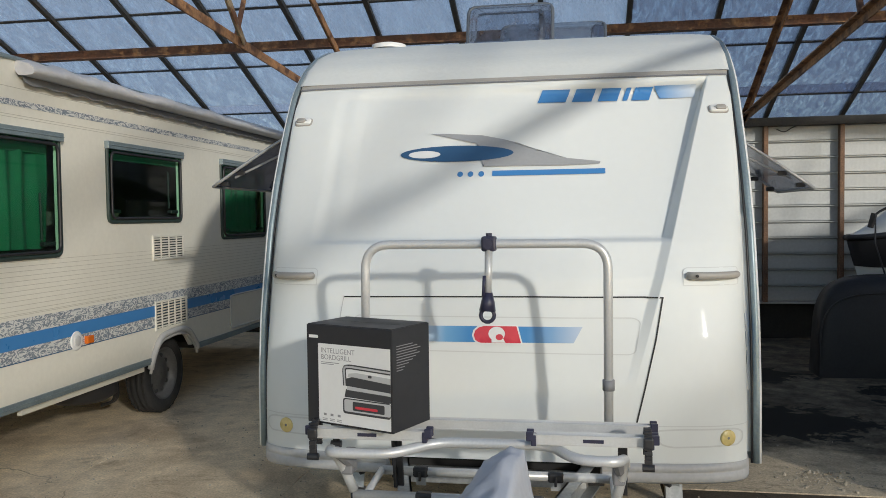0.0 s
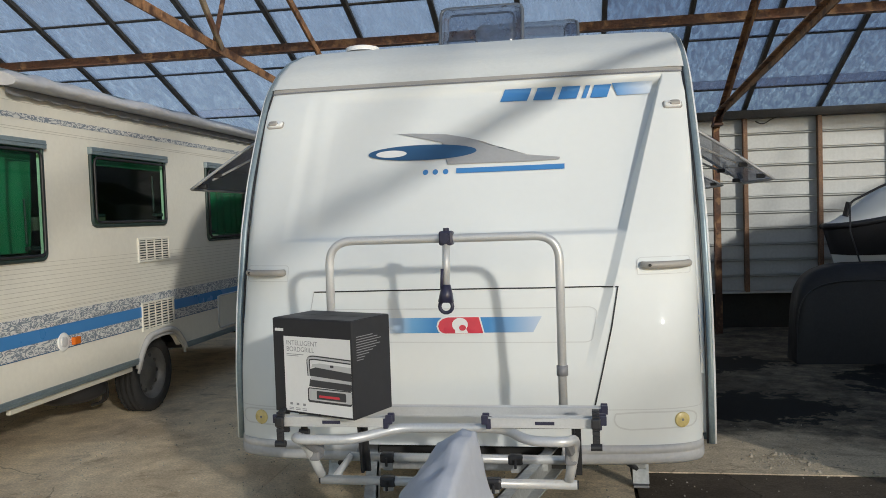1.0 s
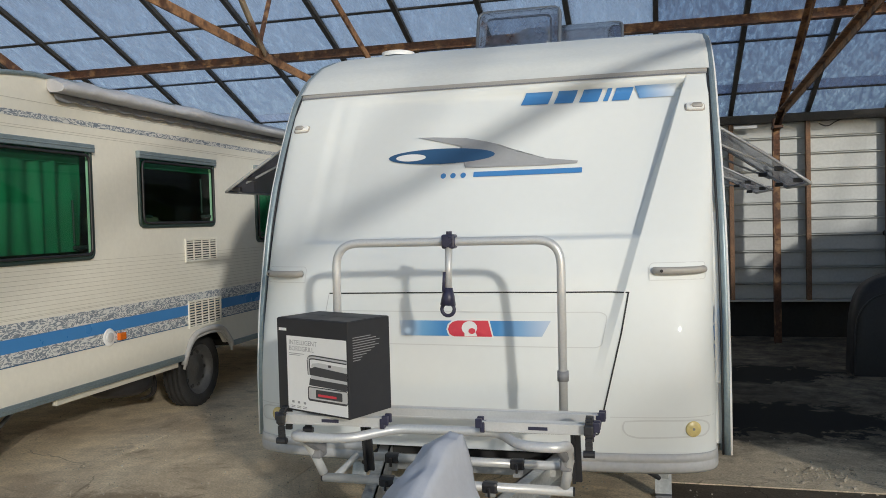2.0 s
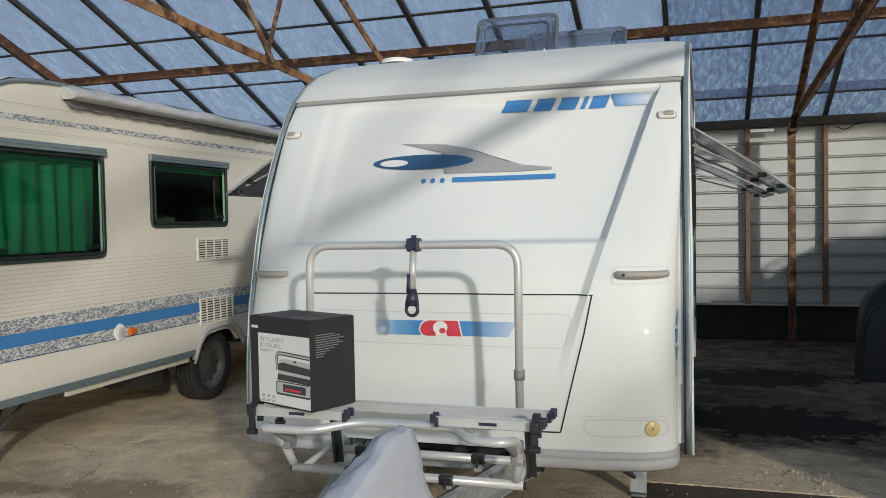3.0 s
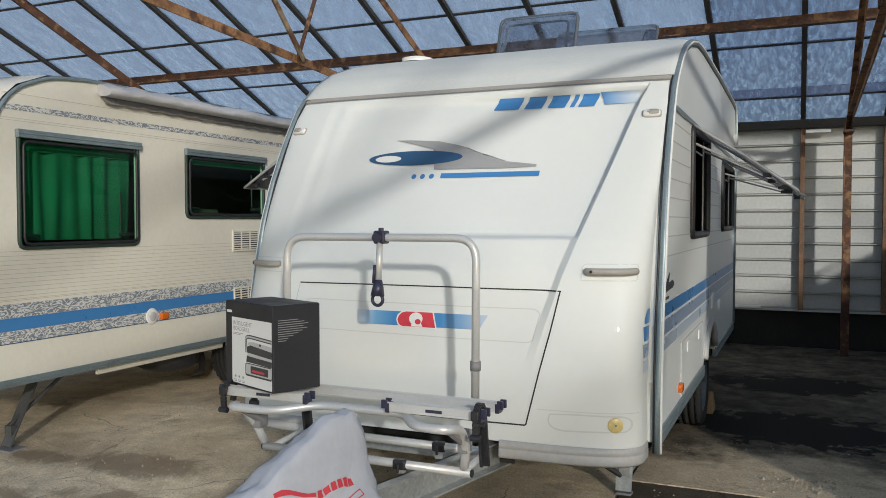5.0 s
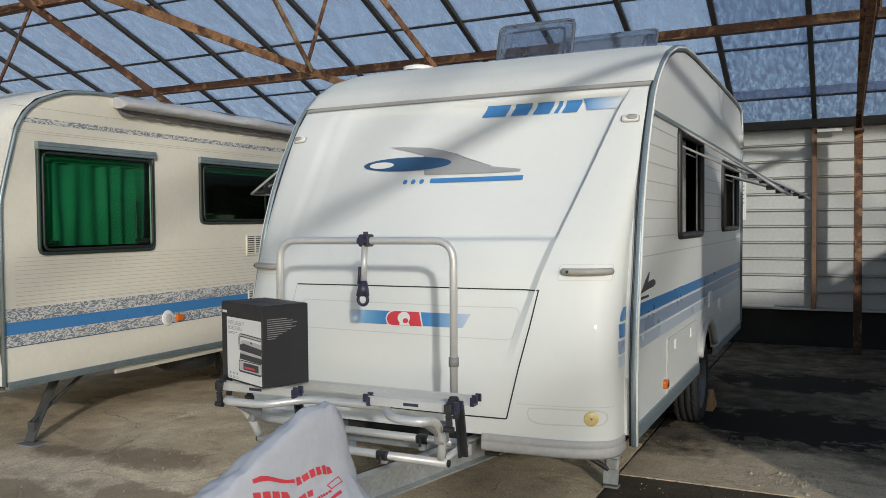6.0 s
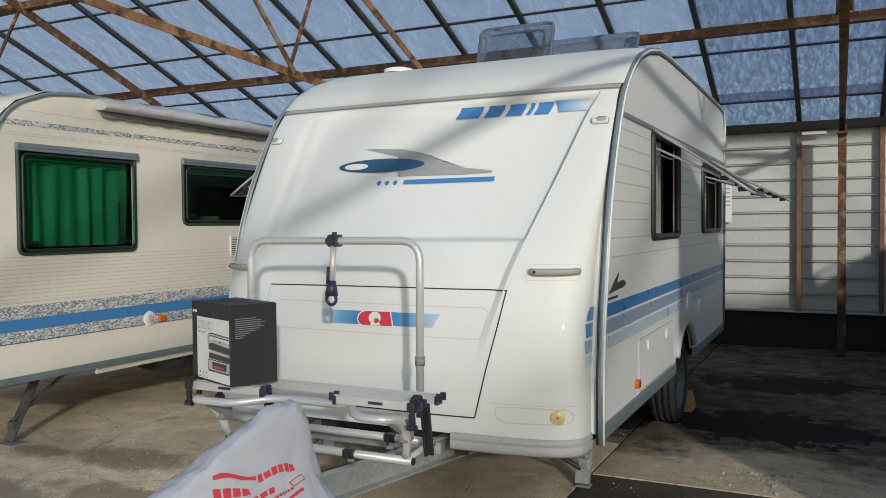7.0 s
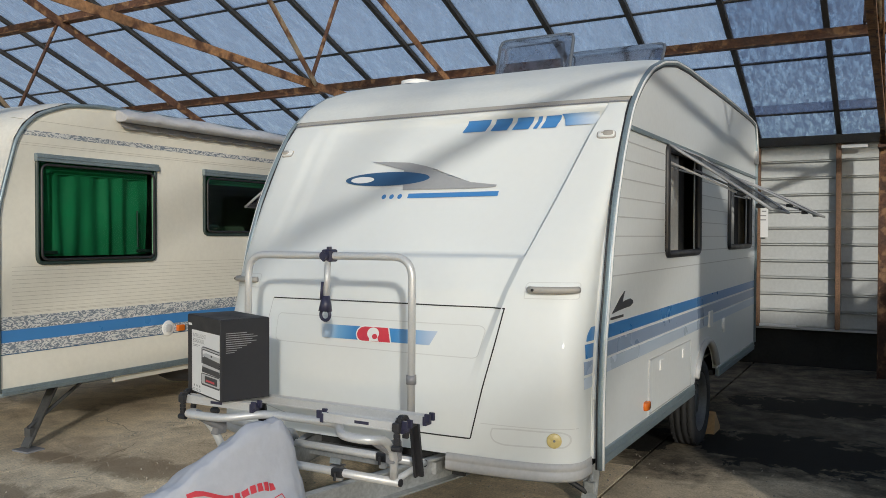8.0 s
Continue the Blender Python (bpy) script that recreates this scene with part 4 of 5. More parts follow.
    part("rear_marker", boxes(((X - 0.01, 4.76, 2.2), (X + 0.03, 4.86, 2.32)), bevel=0.006), GREY, car)
    leg = jack_leg(car, s * 0.86, 0.88, 0.43, 1)
    part("steady_screw", tube(bmesh.new(), [(s * 0.42, 0.62, 0.43), (s * 0.84, 0.88, 0.10)], 0.016, 8), BLACK, leg, "black winding screw")
    # one arm of the A-frame
    bm = bmesh.new()
    a, b = Vector((s * 0.46, 0.35, 0.385)), Vector((s * 0.03, -1.45, 0.385))
    d = (b - a).normalized()
    q = d.cross(Vector((0, 0, 1))).normalized()
    for lo, hi in (((-0.004, -0.065), (0.004, 0.065)), ((-0.004, 0.057), (0.05, 0.065)), ((-0.004, -0.065), (0.05, -0.057))):
        c = [[bm.verts.new(p + q * (-s) * xx + Vector((0, 0, zz))) for xx, zz in ((lo[0], lo[1]), (hi[0], lo[1]), (hi[0], hi[1]), (lo[0], hi[1]))] for p in (a, b)]
        bm.faces.new(c[0])
        bm.faces.new(c[1][::-1])
        for i in range(4):
            bm.faces.new((c[0][i], c[0][(i + 1) % 4], c[1][(i + 1) % 4], c[1][i]))
    part("drawbar_arm", bm, GALV, car, "galvanised drawbar arm")
part("axle", tube(bmesh.new(), [(-1.0, ARCH[0], 0.315), (1.0, ARCH[0], 0.315)], 0.035, 10), GALV, car)
part("coupling", boxes(((-0.045, -1.75, 0.38), (0.045, -1.30, 0.46)), bevel=0.01), STEEL, car)
part("jockey_wheel_tube", tube(bmesh.new(), [(0.14, -0.98, 0.02), (0.14, -0.98, 0.72)], 0.024, 12), GALV, car)
part("cross_member", boxes(((-0.40, -0.02, 0.36), (0.40, 0.04, 0.42)), bevel=0.004), GALV, car)

chock = part("wheel_chock", prism(bmesh.new(), [(2.98, 0.0), (3.20, 0.0), (3.20, 0.03), (3.02, 0.17), (2.99, 0.15)], "x", 0.98, 1.12), WOOD)
tagged(chock, "rough wooden wedge behind the caravan wheel", "wheel chock")

# roof vent and two open roof hoods
vent = part("roof_vent", disc(bmesh.new(), Matrix.Translation((-0.88, 1.9, 2.61)), 0.10, 0.05, 28, 0.3), PRINTW, car, "white mushroom roof vent", True)
part("vent_cap", disc(bmesh.new(), Matrix.Translation((-0.88, 1.9, 2.665)), 0.115, 0.03, 28, 0.4), PRINTW, vent, "", True)


def roof_hood(x0, x1, y, z, length, angle):
    base = part("hood_base", boxes(((x0 - 0.03, y - 0.05, z - 0.03), (x1 + 0.03, y + length * 0.9, z + 0.035)), bevel=0.012), PRINTW, car, "white frame of a roof light")
    m = Matrix.Translation((0, y, z + 0.05)) @ Matrix.Rotation(angle, 4, "X")
    rows = []
    n = 12
    for i in range(n + 1):
        v = i / n
        ez = 1 - abs(2 * v - 1) ** 6
        rows.append([m @ Vector((x0 + (x1 - x0) * j / n, length * v, 0.085 * ez * (1 - abs(2 * j / n - 1) ** 8))) for j in range(n + 1)])
    hood = part("hood", grid(bmesh.new(), [[tuple(p) for p in r] for r in rows]), HOODPANE, base, "smoke acrylic roof light standing open", True)
    edge = rounded([m @ Vector(p) for p in ((x0 + 0.1, 0, 0), (x1, 0, 0), (x1, length, 0), (x0, length, 0), (x0, 0, 0), (x0 + 0.1, 0, 0))], 0.06, 5)[:-1]
    part("hood_rim", tube(bmesh.new(), edge, 0.013, 8, True), HOODRIM, hood, "", True)
    inner = rounded([m @ Vector(p) for p in ((x0 + 0.2, 0.06, 0.02), (x1 - 0.06, 0.06, 0.02), (x1 - 0.06, length - 0.07, 0.02), (x0 + 0.06, length - 0.07, 0.02), (x0 + 0.06, 0.06, 0.02), (x0 + 0.2, 0.06, 0.02))], 0.05, 5)[:-1]
    part("hood_rib", tube(bmesh.new(), inner, 0.008, 6, True), HOODRIM, hood, "", True)
    top = m @ Vector((x1 - 0.08, length * 0.6, 0))
    part("hood_stay", tube(bmesh.new(), [(x1 - 0.08, y + length * 0.55, z + 0.03), tuple(top)], 0.009, 6), GREY, base)


roof_hood(-0.40, 0.20, 2.27, 2.60, 0.40, radians(72))
roof_hood(-0.26, 0.60, 3.15, 2.62, 0.60, radians(52))


# ---- the older cream caravan next to it ----
van = thing("old_caravan", (-3.8, 2.6, 0), "older cream caravan with green curtains and a blue lace-edged stripe", "caravan")
VX, VBACK = -2.78, 5.7
VRIM = [(-0.22, 1.65), (-0.17, 1.85), (-0.09, 2.14), (-0.03, 2.24), (0.07, 2.33), (0.3, 2.42), (0.6, 2.45), (5.3, 2.45), (VBACK, 2.40)]
VAN_WINDOWS = [(0.06, 1.06, 1.32, 2.05), (1.58, 2.60, 1.52, 2.05), (3.35, 4.35, 1.36, 2.05)]
VARCH = (2.45, 0.345, 0.315)
part("side_wall", wall_sheet(bmesh.new(), VX, VX - 0.03, VRIM, 0.50, VAN_WINDOWS, (VARCH,)), CREAM, van, "cream side sheet with pressed lines")
part("far_wall", wall_sheet(bmesh.new(), VX - 2.15, VX - 2.12, VRIM, 0.50, []), CREAM, van)
front = [(-0.22, 0.48), (-0.26, 0.9), (-0.27, 1.4)] + [(y - 0.01, z + 0.02) for y, z in VRIM]
rows = [[(VX - 1.075 - 1.075 * u, y - 0.05 * (1 - u ** 6) * (z < 2.3), z + 0.02 * (1 - u ** 4) * (z > 2.2)) for u in across(16)] for y, z in front]
part("front_and_roof", grid(bmesh.new(), rows), CREAMROOF, van, "pale rounded front and roof", True)
part("rear_wall", boxes(((VX - 2.14, VBACK - 0.03, 0.5), (VX - 0.01, VBACK, 2.42))), CREAM, van)
part("underfloor", boxes(((VX - 2.1, -0.15, 0.45), (VX - 0.03, 2.05, 0.5)), ((VX - 2.1, 2.05, 0.45), (VX - 0.30, 2.87, 0.488)), ((VX - 2.1, 2.87, 0.45), (VX - 0.03, VBACK - 0.05, 0.5))), DARK, van)
part("inner_wall", boxes(((VX - 1.3, -0.1, 0.5), (VX - 1.28, VBACK - 0.05, 2.4))), INSIDE, van)
part("inner_shelf", boxes(((VX - 1.2, 1.5, 1.50), (VX - 0.6, 2.7, 1.60))), INSIDE, van)
rim = [(VX + 0.006, -0.22, 0.48)] + [(VX + 0.006, y, z + 0.005) for y, z in VRIM]
part("corner_rail", tube(bmesh.new(), rounded(rim, 0.08, 5), 0.014, 8), TRIM, van, "dark grey edge rail", True)
for z in [1.30 - 0.028 * k for k in range(12)] + [2.135, 2.12, 1.0, 2.29]:
    part("pressed_line", boxes(((VX - 0.0015, -0.12, z - 0.0014), (VX + 0.0016, VBACK - 0.02, z + 0.0014))), PRESS, van)
part("lace_band", boxes(((VX - 0.002, -0.2, 0.885), (VX + 0.0025, VBACK - 0.02, 0.972))), LACE, van, "white band with blue-grey lace print")
part("blue_band", boxes(((VX - 0.002, -0.2, 0.803), (VX + 0.003, VBACK - 0.02, 0.884))), BLUE, van, "clear blue stripe")
part("lace_band", boxes(((VX - 0.002, -0.2, 0.728), (VX + 0.0025, VBACK - 0.02, 0.802))), LACE, van)
part("band_edge", boxes(((VX - 0.002, -0.2, 0.722), (VX + 0.003, VBACK - 0.02, 0.728))), NIGHT, van)
part("upper_lace", boxes(((VX - 0.002, -0.05, 2.186), (VX + 0.0025, VBACK - 0.02, 2.222))), LACE, van)
for y0, y1 in ((-0.2, 2.08), (2.84, VBACK)):
    part("sill_rail", boxes(((VX - 0.02, y0, 0.455), (VX + 0.014, y1, 0.502)), ((VX - 0.02, y0, 0.474), (VX + 0.018, y1, 0.482)), bevel=0.002), TRIM, van, "grey ribbed sill rail")
part("lower_skirt", boxes(((VX - 0.06, 0.7, 0.405), (VX - 0.03, 2.05, 0.455)), bevel=0.004), CREAM, van)

for k, (y0, y1, z0, z1) in enumerate(VAN_WINDOWS):
    win = part("window_frame", side_frame(bmesh.new(), VX + 0.006, y0, y1, z0, z1, 0.028, 0.02, 0.05), mat("window_rubber", (0.03, 0.05, 0.045), 0.5) if k == 0 else bpy.data.materials["window_rubber"], van, "dark window rubber", True)
    bm = bmesh.new()
    rows = []
    for i in range(9):
        v = i / 8
        rows.append([(VX + 0.012 + 0.004 * math.sin(v * math.pi), y0 + 0.01 + (y1 - y0 - 0.02) * j / 6, z0 + 0.01 + (z1 - z0 - 0.02) * v) for j in range(7)])
    pane = part("pane", grid(bm, rows), GREENPANE, win, "green-tinted acrylic pane", True)
    pane.visible_shadow = False
    part("top_rail", boxes(((VX, y0 - 0.02, z1 - 0.035), (VX + 0.035, y1 + 0.02, z1 + 0.018)), ((VX, y0 - 0.02, z1 - 0.012), (VX + 0.04, y1 + 0.02, z1 - 0.004)), bevel=0.004), TRIM, win, "grey hinge rail")
    inner = rounded([(VX + 0.022, (y0 + y1) / 2, z0 + 0.024), (VX + 0.022, y1 - 0.024, z0 + 0.024), (VX + 0.022, y1 - 0.024, z1 - 0.055), (VX + 0.022, y0 + 0.024, z1 - 0.055), (VX + 0.022, y0 + 0.024, z0 + 0.024), (VX + 0.022, (y0 + y1) / 2, z0 + 0.024)], 0.05, 5)[:-1]
    part("pane_border", tube(bmesh.new(), inner, 0.010, 6, True), BLACK, win, "", True)
    for yy in (y0 + 0.1, y1 - 0.1):
        part("window_catch", boxes(((VX - 0.03, yy - 0.055, z0 + 0.06), (VX + 0.008, yy + 0.055, z0 + 0.085)), bevel=0.006), BLACK, win)
        part("window_stay", tube(bmesh.new(), [(VX - 0.02, yy - 0.045, z0 + 0.1), (VX - 0.02, yy - 0.05, z0 + 0.38)], 0.007, 6), BLACK, win)
    if k != 1:
        rows = []
        rr = random.Random(3 + k)
        phase = 0.0
        n = 90
        top, low = z1 - 0.10, z0 + 0.045
        for j in range(n + 1):
            phase += rr.uniform(0.30, 0.62)
            yy = y0 + 0.015 + (y1 - y0 - 0.03) * j / n
            amp = 0.016 + 0.006 * math.sin(j * 0.13)
            rows.append([(VX - 0.07 + amp * (0.5 + 0.6 * v) * math.sin(phase) + 0.01 * math.sin(j * 0.22 + 3 * v), yy + 0.006 * v * math.sin(j * 0.4), top + (low - top) * v) for v in (0, 0.15, 0.4, 0.7, 1)])
        part("curtain", grid(bmesh.new(), rows), CURTAIN, win, "drawn bright green curtain", True)
        part("curtain_top", boxes(((VX - 0.075, y0 + 0.02, z1 - 0.11), (VX - 0.06, y1 - 0.02, z1 - 0.03))), CURTAIN, win)
    else:
        part("blind", boxes(((VX - 0.05, y0, z1 - 0.10), (VX - 0.03, y1, z1))), CURTAIN, win, "rolled green blind")


def grille(y0, y1, z0, z1, cols, n):
    g = part("vent_grille", boxes(((VX, y0, z0), (VX + 0.012, y1, z0 + 0.016)), ((VX, y0, z1 - 0.016), (VX + 0.012, y1, z1)), ((VX, y0, z0 + 0.016), (VX + 0.012, y0 + 0.016, z1 - 0.016)),
                                  ((VX, y1 - 0.02, z0 + 0.016), (VX + 0.012, y1, z1 - 0.016)), bevel=0.002), CREAM, van, "cream plastic fridge vent")
    part("vent_dark", boxes(((VX - 0.002, y0 + 0.01, z0 + 0.01), (VX + 0.003, y1 - 0.01, z1 - 0.01))), DARK, g)
    for i in range(n):
        z = z0 + 0.016 + (z1 - z0 - 0.032) * (i + 0.5) / n
        part("slat", boxes(((VX + 0.002, y0 + 0.016, z - 0.0055), (VX + 0.011, y1 - 0.02, z + 0.0045))), CREAM, g)
    for i in range(1, cols):
        y = y0 + (y1 - y0) * i / cols
        part("mullion", boxes(((VX + 0.002, y - 0.005, z0 + 0.016), (VX + 0.0115, y + 0.005, z1 - 0.016))), CREAM, g)


grille(2.15, 2.63, 1.225, 1.412, 4, 8)
grille(2.16, 2.66, 0.690, 0.915, 5, 9)
arc = rounded([(VX + 0.008, 2.07, 0.42), (VX + 0.012, 2.12, 0.53), (VX + 0.014, 2.22, 0.645), (VX + 0.014, 2.48, 0.668), (VX + 0.014, 2.66, 0.645), (VX + 0.012, 2.80, 0.50), (VX + 0.01, 2.81, 0.46)], 0.10, 6)
part("arch_lip", tube(bmesh.new(), [(x - 0.002, y, z - 0.035) for x, y, z in arc], 0.012, 8), SKIRT, van, "", True)
part("arch_trim", tube(bmesh.new(), arc, 0.024, 8), SKIRT, van, "grey wheel arch moulding", True)
part("wheel_box", boxes(((VX - 0.30, 2.05, 0.49), (VX - 0.28, 2.87, 0.74)), ((VX - 0.28, 2.05, 0.70), (VX - 0.03, 2.87, 0.74))), DARK, van)
wheel(van, VX - 0.19, 2.49, 0.31, 1)
part("axle", tube(bmesh.new(), [(VX - 2.0, 2.44, 0.315), (VX - 0.2, 2.44, 0.315)], 0.035, 10), GALV, van)
part("waste_tank", tube(bmesh.new(), [(VX - 0.34, 1.72, 0.455), (VX - 0.34, 1.72, 0.42), (VX - 0.34, 1.72, 0.30), (VX - 0.34, 1.72, 0.26)], [0.18, 0.25, 0.25, 0.18], 24), BLACK, van, "dark round tank under the floor", True)
for k in range(3):
    part("hose", tube(bmesh.new(), rounded([(VX - 0.30, 2.0 + 0.03 * k, 0.46), (VX - 0.28, 2.04 + 0.03 * k, 0.30), (VX - 0.32, 2.12 + 0.02 * k, 0.16), (VX - 0.45, 2.15, 0.12)], 0.08, 4), 0.012, 8), BLACK, van, "", True)
part("chassis_arm", boxes(((VX - 0.45, -0.1, 0.36), (VX - 0.40, 5.2, 0.45))), GALV, van)
cap = part("water_cap", disc(bmesh.new(), Matrix.Translation((VX, 1.19, 0.768)) @ Matrix.Rotation(radians(90), 4, "Y"), 0.062, 0.007, 26), PRINTW, van, "round white filler cap", True)
part("cap_grip", disc(bmesh.new(), Matrix.Translation((VX + 0.010, 1.19, 0.768)) @ Matrix.Rotation(radians(90), 4, "Y"), 0.034, 0.006, 20), GREY, cap, "", True)
part("side_marker", boxes(((VX - 0.005, 1.275, 0.735), (VX + 0.028, 1.345, 0.785)), bevel=0.006), AMBER, van, "orange side marker lamp")
part("locker_hatch", boxes(((VX - 0.004, 3.49, 0.53), (VX + 0.007, 4.3, 0.83)), bevel=0.003), CREAM, van)
part("hatch_edge", tube(bmesh.new(), rounded([(VX + 0.008, 3.9, 0.53), (VX + 0.008, 4.3, 0.53), (VX + 0.008, 4.3, 0.83), (VX + 0.008, 3.49, 0.83), (VX + 0.008, 3.49, 0.53), (VX + 0.008, 3.9, 0.53)], 0.05, 4)[:-1], 0.008, 6, True), GREY, van, "", True)
jack_leg(van, VX - 0.20, 0.12, 0.45, 1.6, RIMDARK, 0.085)
# the rolled awning in its cover along the roof edge
bm = bmesh.new()
rows = []
for j in range(61):
    y = 0.70 + 4.85 * j / 60
    sag = 0.016 * noise.noise((j * 0.23, 1, 2)) + 0.014 * noise.noise((j * 1.1, 5, 2)) * (1.8 if j < 10 else 0.7)
    ring = [(0.0, 0.0), (0.06, -0.004), (0.11, 0.002), (0.13, 0.022), (0.118, 0.05), (0.07, 0.078), (0.0, 0.10), (-0.08, 0.104)]
    k = 0.82 if j in (0, 60) else 1
    rows.append([(VX + 0.02 + x * k, y, 2.362 + z * k + sag * (z > 0.02)) for x, z in ring])
grid(bm, rows)
for end in (rows[0], rows[-1]):
    bm.faces.new([bm.verts.new(p) for p in end])
aw = part("rolled_awning", bm, TARP, van, "grey fabric-covered rolled awning", True)
bm = bmesh.new()
rows = []
for j in range(241):
    y = 0.72 + 4.8 * j / 240
    rows.append([(VX + 0.03, y, 2.372), (VX + 0.04, y, 2.325 - 0.014 * abs(math.sin(j * 0.33)))])
grid(bm, rows)
part("valance", bm, COLLAR, aw, "dark scalloped valance under the awning")


# ---- bike carrier on the drawbar ----
rack = thing("bike_carrier", (0, -0.55, 0.48), "aluminium bicycle carrier mounted on the caravan drawbar", "bike rack")
hoop = part("hoop", tube(bmesh.new(), rounded([(-0.455, -0.40, 0.73), (-0.455, -0.385, 1.42), (0.482, -0.375, 1.42), (0.482, -0.385, 0.73)], 0.10, 8), 0.0175, 14), ALU, rack, "bent aluminium hoop", True)
part("collar", tube(bmesh.new(), [(0.482, -0.383, 0.865), (0.482, -0.383, 0.905)], 0.023, 14), COLLAR, hoop, "grey clamp collar", True)
part("collar", tube(bmesh.new(), [(-0.455, -0.397, 0.865), (-0.455, -0.397, 0.905)], 0.023, 14), COLLAR, hoop, "", True)
bm = boxes(((0.006, -0.405, 1.392), (0.062, -0.35, 1.45)), bevel=0.008)
tube(bm, [(0.034, -0.43, 1.42), (0.034, -0.33, 1.42)], 0.02, 10)
tube(bm, [(0.034, -0.38, 1.45), (0.034, -0.38, 1.462)], 0.012, 10)
arm = part("bike_arm_clamp", bm, NAVY, rack, "dark blue plastic clamp")
part("bike_arm", tube(bmesh.new(), [(0.034, -0.39, 1.40), (0.03, -0.40, 1.22)], 0.015, 12), ALU, arm, "", True)
bm = bmesh.new()
tube(bm, [(0.03, -0.40, 1.235), (0.03, -0.402, 1.20), (0.028, -0.403, 1.165)], [0.018, 0.026, 0.032], 10)
ring = [(0.028 + 0.026 * math.cos(k * math.tau / 14), -0.403, 1.148 + 0.026 * math.sin(k * math.tau / 14)) for k in range(14)]
tube(bm, ring, 0.008, 6, True)
tube(bm, [(0.018, -0.41, 1.30), (0.014, -0.415, 1.22)], 0.007, 6)
part("bike_grip", bm, NAVY, arm, "dark plastic frame gripper", True)


def channel(x0, x1, y, z):
    """A wheel channel: an open trough of thin metal with a broad outer face."""
    bm = bmesh.new()
    prism(bm, [(y - 0.020, z - 0.016), (y - 0.020, z + 0.020), (y - 0.016, z + 0.023), (y - 0.012, z - 0.010), (y + 0.012, z - 0.010), (y + 0.016, z + 0.023), (y + 0.020, z + 0.020), (y + 0.020, z - 0.016)], "x", x0, x1)
    return bm


def end_cap(parent, x, y, z, way):
    """A dark plastic end piece with a two-pronged fork for the tyre."""
    bm = boxes(((x - 0.009, y - 0.024, z - 0.021), (x + 0.009, y + 0.024, z + 0.018)), bevel=0.003)
    for side in (-1, 1):
        lo, hi = sorted((x, x + way * 0.026))
        box(bm, (lo, y + side * 0.019 - 0.006, z - 0.004), (hi, y + side * 0.019 + 0.006, z + 0.030), 0.003)
    part("end_cap", bm, NAVY, parent, "dark plastic end cap")


def strap(parent, x, y, z):
    """A toothed wheel strap with its buckle, hanging over the channel in a short loop."""
    ring = rounded([(x, y - 0.034, z - 0.080), (x, y - 0.040, z - 0.01), (x, y - 0.020, z + 0.040), (x, y + 0.026, z + 0.042), (x, y + 0.038, z), (x, y + 0.026, z - 0.05)], 0.03, 3)
    bm = bmesh.new()
    for a, b in zip(ring, ring[1:]):
        n = max(1, round((b - a).length / 0.014))
        for k in range(n):
            p = a.lerp(b, (k + 0.5) / n)
            box(bm, (p.x - 0.013, p.y - 0.0075, p.z - 0.0075), (p.x + 0.013, p.y + 0.0075, p.z + 0.0075), 0.002)
    tube(bm, ring, 0.0065, 6)
    box(bm, (x - 0.017, y - 0.052, z - 0.012), (x + 0.017, y - 0.030, z + 0.026), 0.006)
    tube(bm, [(x - 0.02, y - 0.038, z - 0.078), (x + 0.02, y - 0.038, z - 0.078)], 0.013, 10)
    tagged(part("wheel_strap", bm, BLACK, parent, "black toothed wheel strap"), kind="stuff")


for x0, x1, y in ((-0.585, -0.17, -0.66), (0.215, 0.615, -0.65), (-0.55, 0.625, -0.49)):
    ch = part("wheel_channel", channel(x0, x1, y, 0.745), ALU, rack, "brushed aluminium wheel channel")
    for x in (x0, x1):
        end_cap(ch, x, y, 0.745, 1 if x == x1 else -1)
    part("channel_ridge", boxes(((x0 + 0.012, y - 0.0225, 0.762), (x1 - 0.012, y - 0.0195, 0.7655)), ((x0 + 0.012, y - 0.0225, 0.7325), (x1 - 0.012, y - 0.0195, 0.735))), ALU, ch)
    if y < -0.6:
        part("name_plate", boxes(((x0 + 0.17, y - 0.0225, 0.741), (x0 + 0.24, y - 0.0195, 0.753))), NAVY, ch)
    strap(ch, x0 + 0.008 if x0 < -0.3 else x1 - 0.012, y, 0.745)
path = [(-0.47, -0.55, 0.50), (-0.50, -0.58, 0.60), (-0.52, -0.66, 0.69), (-0.50, -0.755, 0.70), (-0.28, -0.745, 0.70), (-0.13, -0.63, 0.715), (0.27, -0.62, 0.715), (0.36, -0.735, 0.70), (0.50, -0.745, 0.70), (0.53, -0.66, 0.69), (0.52, -0.58, 0.60), (0.50, -0.55, 0.50)]
part("bent_frame", tube(bmesh.new(), rounded(path, 0.06, 6), 0.0185, 14), ALU, rack, "bent aluminium frame tube", True)
low = part("front_bar", tube(bmesh.new(), [(-0.47, -0.55, 0.483), (0.53, -0.55, 0.483)], 0.018, 14), ALU, rack, "", True)
part("bar_plug", tube(bmesh.new(), [(0.528, -0.55, 0.483), (0.536, -0.55, 0.483)], 0.0165, 12), BLACK, low)
part("bar_plug", tube(bmesh.new(), [(-0.478, -0.55, 0.483), (-0.469, -0.55, 0.483)], 0.0165, 12), BLACK, low)
back = part("rear_bar", tube(bmesh.new(), [(-0.42, -0.30, 0.50), (0.50, -0.30, 0.50)], 0.018, 14), ALU, rack, "", True)
part("bar_plug", tube(bmesh.new(), [(0.498, -0.30, 0.50), (0.506, -0.30, 0.50)], 0.0165, 12), BLACK, back)
